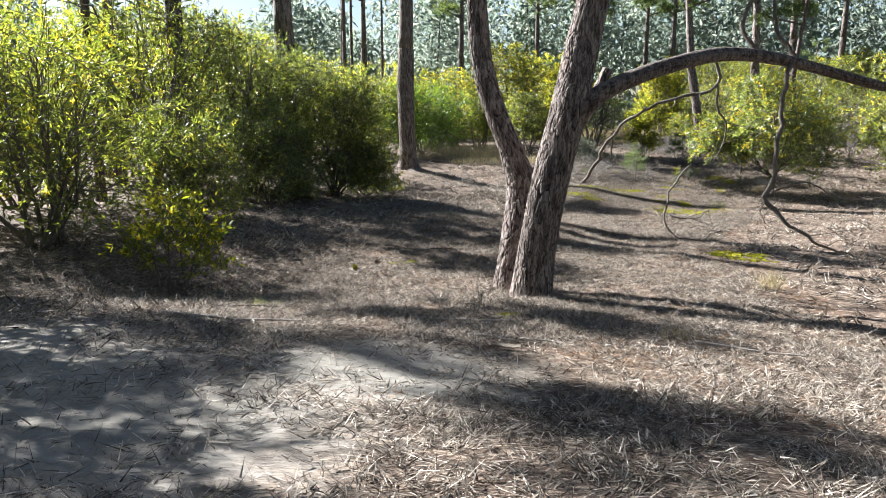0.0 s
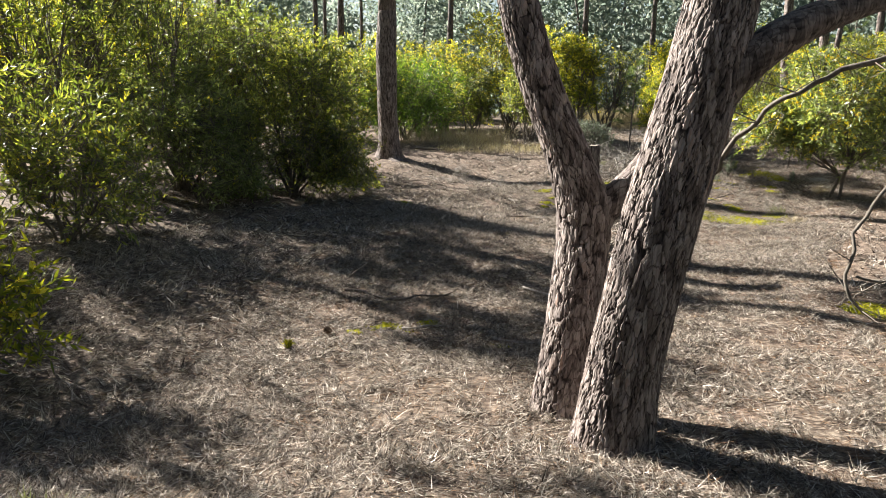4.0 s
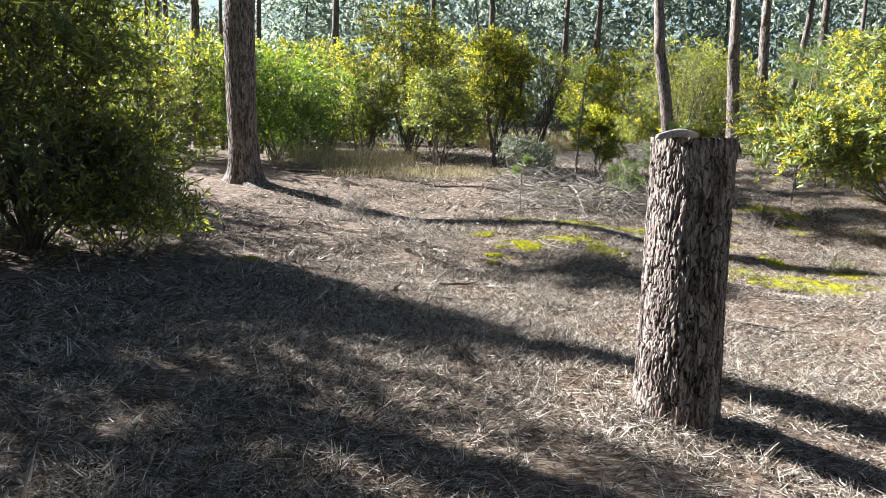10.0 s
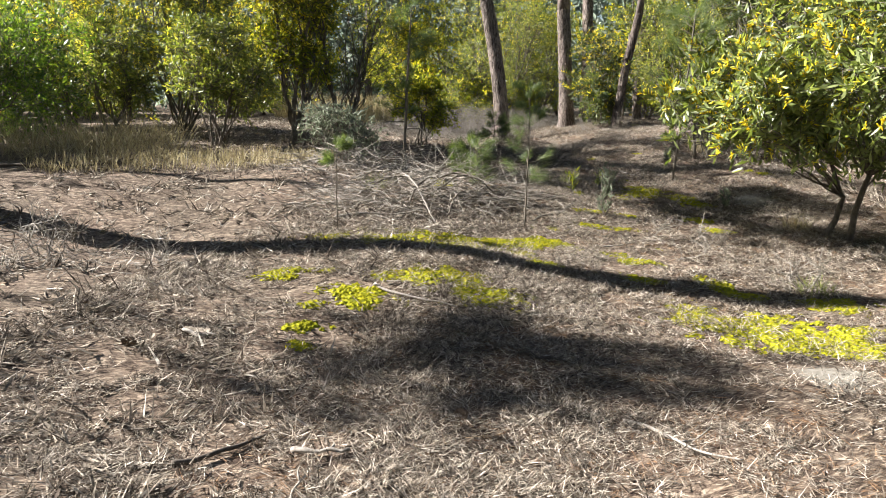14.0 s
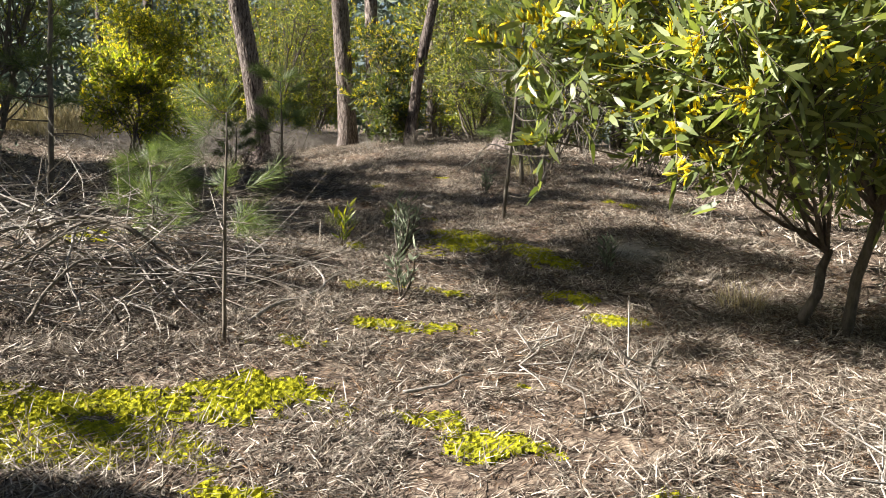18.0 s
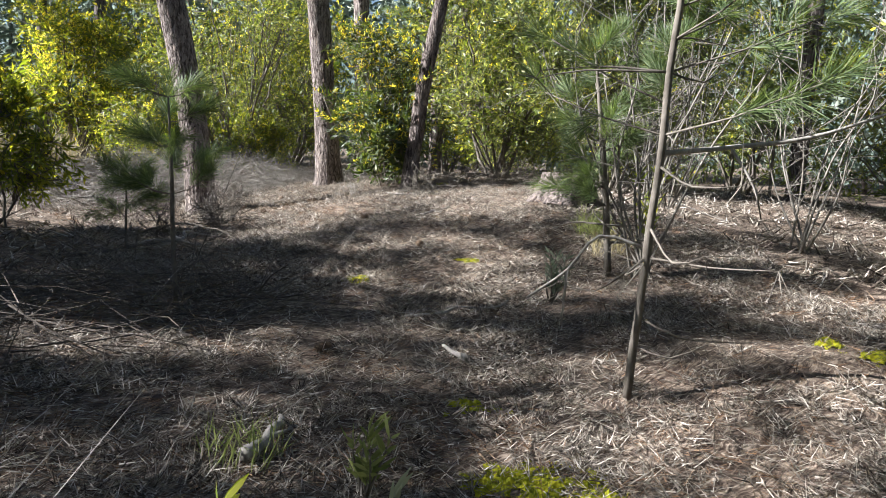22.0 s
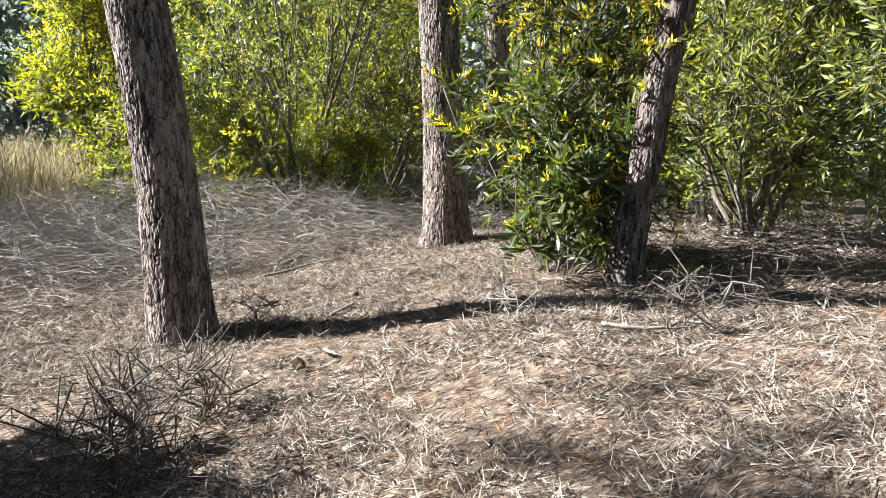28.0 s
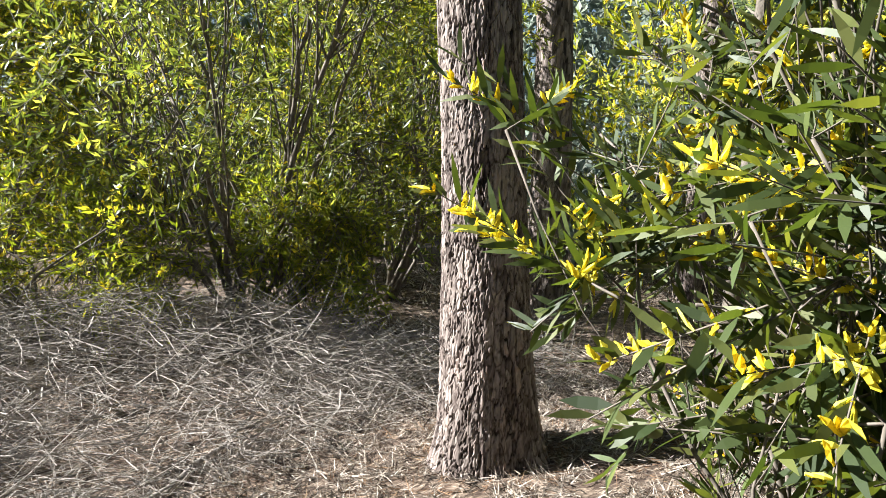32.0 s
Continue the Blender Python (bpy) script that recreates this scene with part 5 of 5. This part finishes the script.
def pine_cone(x, y, seed, r=0.035):
    rng = np.random.default_rng(seed)
    g = Geo()
    n = 54
    k = np.arange(n)
    t = (k + 0.5) / n
    a = k * 2.39996
    rad = r * np.sin(math.pi * (0.12 + 0.85 * t)) ** 0.8
    p = np.stack([np.cos(a) * rad * 0.6, np.sin(a) * rad * 0.6, t * r * 2.4], -1)
    d = unit(np.stack([np.cos(a), np.sin(a), 0.5 + 0 * a], -1))
    leaves(g, p, d, np.tile([0, 0, 1.0], (n, 1)), r * 0.55, r * 0.6, True, -0.2)
    tube(g, [(0, 0, 0, r * 0.3), (0, 0, r * 1.2, r * 0.6), (0, 0, r * 2.3, r * 0.2)], 8)
    ob = part("pine_cone", g, M_cone)
    ob.matrix_world = pose(x, y, rest(x, y) + r * 0.9, 80 + 20 * rng.random(), 0, rng.random() * 360)
    tagged(ob, "open brown pine cone lying on needles", "pine cone", "fallen cones")


for k, (x, y) in enumerate(((1.35, 19.3), (2.95, 17.75), (0.9, 17.3), (2.1, 11.9), (1.5, 15.6), (12.9, 30.42), (12.3, 31.6), (11.4, 30.4), (8.9, 24.9), (-0.9, 10.0), (11.5, 28.2), (10.9, 26.6))):
    pine_cone(x, y, 200 + k)


# ---- ground cover ----
# x, y, half-widths and turn of each patch
MOSS = """3.02 19.85 0.51 0.25 -17; 4.4 21.3 1.07 0.36 -25; 4.09 19.6 0.45 0.25 -29; 5.5 21.1 0.3 0.2 -33; 6.03 18.22 0.85 0.48 -50; 6.52 19.25 0.3 0.18 -50;
7.05 18.57 0.35 0.2 -57; 2.73 20.7 0.3 0.2 -11; 2.55 19.45 0.25 0.1 -13; 6.22 20.23 0.28 0.14 -42; 3.8 20.05 0.6 0.2 -25; 2.38 19.18 0.16 0.08 -12; 8.48 22.93 0.36 0.45 -43;
8.74 22.44 0.28 0.24 -48; 8.7 22.05 0.25 0.16 -51; 7.19 22.23 0.33 0.15 -36; 7.55 23.22 0.12 0.14 -33; 6.11 21.62 0.36 0.1 -28; 6.64 21.69 0.2 0.1 -35; 7.02 21.43 0.25 0.1 -42;
5.8 24.06 0.2 0.2 -11; 8.06 20.96 0.15 0.11 -57; 8.18 21.4 0.18 0.12 -53; 7.45 21.96 0.17 0.1 -43; -1.24 9.87 0.12 0.08 12; -0.06 10.48 0.1 0.08 -3; -0.43 10.33 0.2 0.12 1;
1.33 9.95 0.17 0.15 -23; 0.56 9.86 0.09 0.06 -13; -0.67 10.11 0.1 0.07 4; 0.55 6.55 0.2 0.12 -8; 4.53 11.01 0.42 0.3 -28; -0.51 18.31 0.2 0.15 4; 9.99 26.23 0.1 0.08 -34;
10.85 23.1 0.12 0.12 -68; 9.03 23.96 0.18 0.13 -43; 10.9 26.0 0.13 0.08 -47; 10.9 22.9 0.16 0.14 -70; 14.42 30.28 0.12 0.08 -56;
4.94 21.4 0.4 0.22 -20; 5.71 21.1 0.26 0.22 -31; 4.37 21.05 0.24 0.18 -13; 5.12 20.45 0.2 0.16 -29; 5.85 19.76 0.2 0.1 -46; 6.59 19.15 0.2 0.08 -60; 6.78 20.6 0.1 0.06 -47;
5.6 21.2 0.28 0.2 -27; 5.13 21.27 0.2 0.14 -18; 6.16 20.58 0.16 0.08 -40"""

def scatter(rng, n, xr, yr):
    return xr[0] + (xr[1] - xr[0]) * rng.random(n), yr[0] + (yr[1] - yr[0]) * rng.random(n)


def path_x(y):
    """The middle line of the way walked, as x at each y."""
    return np.interp(y, [0, 8, 12, 15, 19, 23, 27, 31], [0.4, 0.8, 1.6, 3.0, 6.0, 9.0, 11.0, 12.8])


def litter(name, n, yr, half, seed, mat, length, width, rise, label, thin=1.0, aside=0.0):
    """Needles in small bundles that lie one way, with gaps between the bundles."""
    rng = np.random.default_rng(seed)
    per = 9
    n = n // per * per
    y = yr[0] + (yr[1] - yr[0]) * rng.random(n // per)
    x = path_x(y) + aside + (2 * rng.random(n // per) - 1) * half
    heap = np.repeat(rng.random(n // per) ** 2, per)
    lie = np.repeat(rng.random(n // per) * 6.2832, per) + rng.normal(0, 0.45, n)
    lift = np.repeat(np.abs(rng.normal(0, rise, n // per)), per)
    spread = length * 0.28
    x, y = np.repeat(x, per) + rng.normal(0, spread, n), np.repeat(y, per) + rng.normal(0, spread, n)
    keep = rng.random(n) < np.clip(0.58 + 0.55 * value_noise(x, y, 1.7, seed) + 0.5 * value_noise(x, y, 6.5, seed + 1), 0.05, 1) * thin
    for sx_, sy_, s in SAND:
        keep &= rng.random(n) > 0.93 * np.exp(-((x - sx_) ** 2 + (y - sy_) ** 2) / (2 * (s * 0.8) ** 2))
    for row in MOSS.split(";"):
        mx, my, ma, mb_, _ = map(float, row.split())
        keep &= rng.random(n) > 0.85 * np.exp(-((x - mx) / ma) ** 2 - ((y - my) / mb_) ** 2)
    if half > 5:
        keep &= np.abs(x - path_x(y)) > 2.6 + rng.random(n)
    x, y, heap, lift = x[keep], y[keep], heap[keep], lift[keep]
    m = len(x)
    a = lie[keep]
    tilt = np.clip(lift + rng.normal(0, 0.16, m), -0.05, 1.2)
    d = np.stack([np.cos(a) * np.cos(tilt), np.sin(a) * np.cos(tilt), np.sin(tilt)], -1)
    p = np.stack([x, y, land(x, y) + 0.002 + 0.045 * heap * rng.random(m)], -1)
    g = Geo()
    s = unit(np.cross(d, unit(rng.normal(0, 0.6, (m, 3)) + np.array([0, 0, 1.0]))))
    w = (width * (0.6 + 0.8 * rng.random(m)))[:, None]
    ln = (length * (0.4 + 1.2 * rng.random(m) ** 1.5))[:, None]
    g.add(np.stack([p - s * w * 0.5, p + s * w * 0.5, p + d * ln + s * w * 0.3], 1), np.arange(m)[:, None] * 3 + np.array([[0, 1, 2]]))
    tagged(new(name, g.mesh(name, mat)), label, "litter", kind="stuff")


litter("needle_litter", 690000, (2.0, 15.5), 3.0, 301, M_litter, 0.08, 0.0054, 0.36, "pale dry pine needles and stalks strewn on the ground")
litter("needle_litter", 950000, (14.5, 34.0), 3.3, 302, M_litter, 0.08, 0.0054, 0.36, "pale dry pine needles and stalks strewn on the ground")
litter("needle_litter", 330000, (2, 40), 10.0, 303, M_litter, 0.14, 0.016, 0.4, "coarse dry litter away from the path", 0.9)
litter("needle_litter", 330000, (14.5, 23.5), 2.4, 305, M_litter, 0.08, 0.0054, 0.36, "pale dry pine needles and stalks strewn on the ground", aside=-3.6)
litter("needle_litter", 260000, (5.0, 14.5), 2.2, 306, M_litter, 0.08, 0.0054, 0.36, "pale dry pine needles and stalks strewn on the ground", aside=-4.6)
litter("rusty_litter", 230000, (3, 33.5), 3.5, 304, M_litter_red, 0.085, 0.0036, 0.22, "rust-brown fallen pine needles")


def moss(x, y, rx, ry, turn, seed):
    """A low uneven cushion of moss with ragged edges and gaps, and fine shoots on it."""
    rng = np.random.default_rng(seed)
    g = Geo()
    c, s = math.cos(radians(turn)), math.sin(radians(turn))
    cell = 0.016
    u, v = np.meshgrid(np.arange(-rx * 1.3, rx * 1.3, cell), np.arange(-ry * 1.3, ry * 1.3, cell), indexing="ij")
    px, py = x + u * c - v * s, y + u * s + v * c
    q = np.hypot(u / rx, v / ry)
    mask = 0.82 - 0.95 * q ** 1.5 + 0.6 * value_noise(px, py, 5.0, seed) + 0.4 * value_noise(px, py, 13, seed) + 0.3 * value_noise(px, py, 34, seed)
    pz = land(px, py) - 0.012 + 0.034 * np.clip(mask, 0, 0.6) ** 0.5 + 0.007 * value_noise(px, py, 60, seed + 1) + 0.004 * rng.normal(size=px.shape)
    a, b = px.shape
    i, j = np.meshgrid(np.arange(a - 1), np.arange(b - 1), indexing="ij")
    f = np.stack([i * b + j, (i + 1) * b + j, (i + 1) * b + j + 1, i * b + j + 1], -1)
    f = f[mask[:-1, :-1] > 0.12].reshape(-1, 4)
    if not len(f):
        return
    g.add(np.stack([px, py, pz], -1), f)
    n = min(len(f) * 3, 16000)
    at = np.stack([px, py, pz], -1).reshape(-1, 3)[f[rng.integers(0, len(f), n), 0]] + rng.normal(0, 0.008, (n, 3)) * np.array([1, 1, 0])
    d = unit(rng.normal(0, 0.6, (n, 3)) + np.array([0, 0, 1.0]))
    leaves(g, at - np.array([0, 0, 0.004]), d, across(d, rng), 0.008 + 0.01 * rng.random(n), 0.004, curl=0.2)
    tagged(new("moss_patch", g.mesh("moss_patch", M_moss)), "bright yellow-green cushion moss in the litter", "moss", "moss patches", "stuff")


for k, row in enumerate(MOSS.split(";")):
    x, y, a, b, turn = map(float, row.split())
    moss(x, y, a * 1.15, b * 1.15, turn, 400 + k)


def grass(name, x, y, rx, ry, n, tall, seed, mat, label, kind="stuff", width=0.006, lean=0.35):
    rng = np.random.default_rng(seed)
    a, q = rng.random(n) * 6.2832, np.sqrt(rng.random(n))
    px, py = x + np.cos(a) * q * rx, y + np.sin(a) * q * ry
    d = unit(np.stack([rng.normal(0, lean, n), rng.normal(0, lean, n), np.ones(n)], -1))
    g = Geo()
    leaves(g, np.stack([px, py, land(px, py) - 0.01], -1), d, across(d, rng), tall * (0.5 + 0.6 * rng.random(n)), width, curl=0.3)
    tagged(new(name, g.mesh(name, mat)), label, "grass", "grass", kind)


grass("dry_grass", 0.9, 28.6, 1.9, 1.2, 1500, 0.8, 501, M_straw, "tall straw-coloured dry grass", width=0.008, lean=0.5)
grass("dry_grass", 2.6, 26.6, 2.4, 0.9, 1800, 0.3, 502, M_straw, "short dry grass at the clearing edge", width=0.009)
grass("dry_grass", 9.6, 41.5, 2.4, 3.2, 3000, 0.9, 503, M_straw, "open patch of tall dry grass", width=0.016)
grass("dry_grass", 10.4, 38.0, 2.2, 1.6, 2600, 0.5, 504, M_straw, "dry grass by a flowering shrub", width=0.01)
for k, (x, y, n, tall) in enumerate(((9.0, 20.6, 120, 0.25), (12.2, 25.7, 220, 0.32), (1.9, 5.6, 60, 0.14), (7.2, 18.9, 90, 0.2), (3.9, 8.5, 120, 0.3), (8.0, 24.1, 90, 0.2), (6.9, 17.6, 80, 0.22), (4.7, 24.0, 100, 0.3), (11.9, 25.3, 120, 0.3), (-1.8, 7.0, 60, 0.15))):
    grass("grass_tuft", x, y, 0.16, 0.16, n, tall, 510 + k, M_grass if k % 2 else M_straw, "small tuft of fine grass in the litter", kind="", lean=0.5)


# ---- the far woods ----
def far_woods(name, n, yr, seed, label, tall, clumps, size=1.0):
    rng = np.random.default_rng(seed)
    wood, leaf = Geo(), Geo()
    for k in range(n):
        b = (k + rng.random()) / n * 6.2832
        q = yr[0] + (yr[1] - yr[0]) * rng.random()
        x, y = 5 + math.sin(b) * q, 20 + math.cos(b) * q
        z = rest(x, y)
        t = tall * (0.7 + 0.6 * rng.random()) * (0.6 if -1.7 < (b + math.pi) % (2 * math.pi) - math.pi < -0.2 else 1.0)
        if k % 4 == 0:
            tube(wood, [(x, y, z, 0.1), (x + rng.normal(0, 0.5), y, z + t * 0.5, 0.08), (x + rng.normal(0, 0.4), y, z + t, 0.04)], 6)
        m = clumps
        cz = z + t * (0.25 + 0.75 * rng.random(m))
        w = (0.5 + 1.9 * np.sin(np.clip((cz - z) / t, 0, 1) * 2.6)) * (0.4 + 0.7 * rng.random(m))
        a = rng.random(m) * 6.2832
        lob = 0.75 + 0.25 * np.sin(a * 3 + k)
        p = np.stack([x + np.cos(a) * w * lob, y + np.sin(a) * w * lob, cz], -1)
        d = unit(rng.normal(size=(m, 3)))
        leaves(leaf, p, d, across(d, rng), (0.3 + 0.35 * rng.random(m)) * size, 0.17 * size, curl=0.2)
    h = new(name, leaf.mesh(name, M_far_hazed))
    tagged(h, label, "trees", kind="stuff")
    part("far_trunks", wood, M_bark_far, h, smooth=True, tone=True)


# all three belts wear leaf colour lightened to stand in for haze
far_woods("far_woods", 230, (33, 48), 601, "distant mixed pine woodland, leaf colour greyed for distance haze", 12.5, 800, 1.25)
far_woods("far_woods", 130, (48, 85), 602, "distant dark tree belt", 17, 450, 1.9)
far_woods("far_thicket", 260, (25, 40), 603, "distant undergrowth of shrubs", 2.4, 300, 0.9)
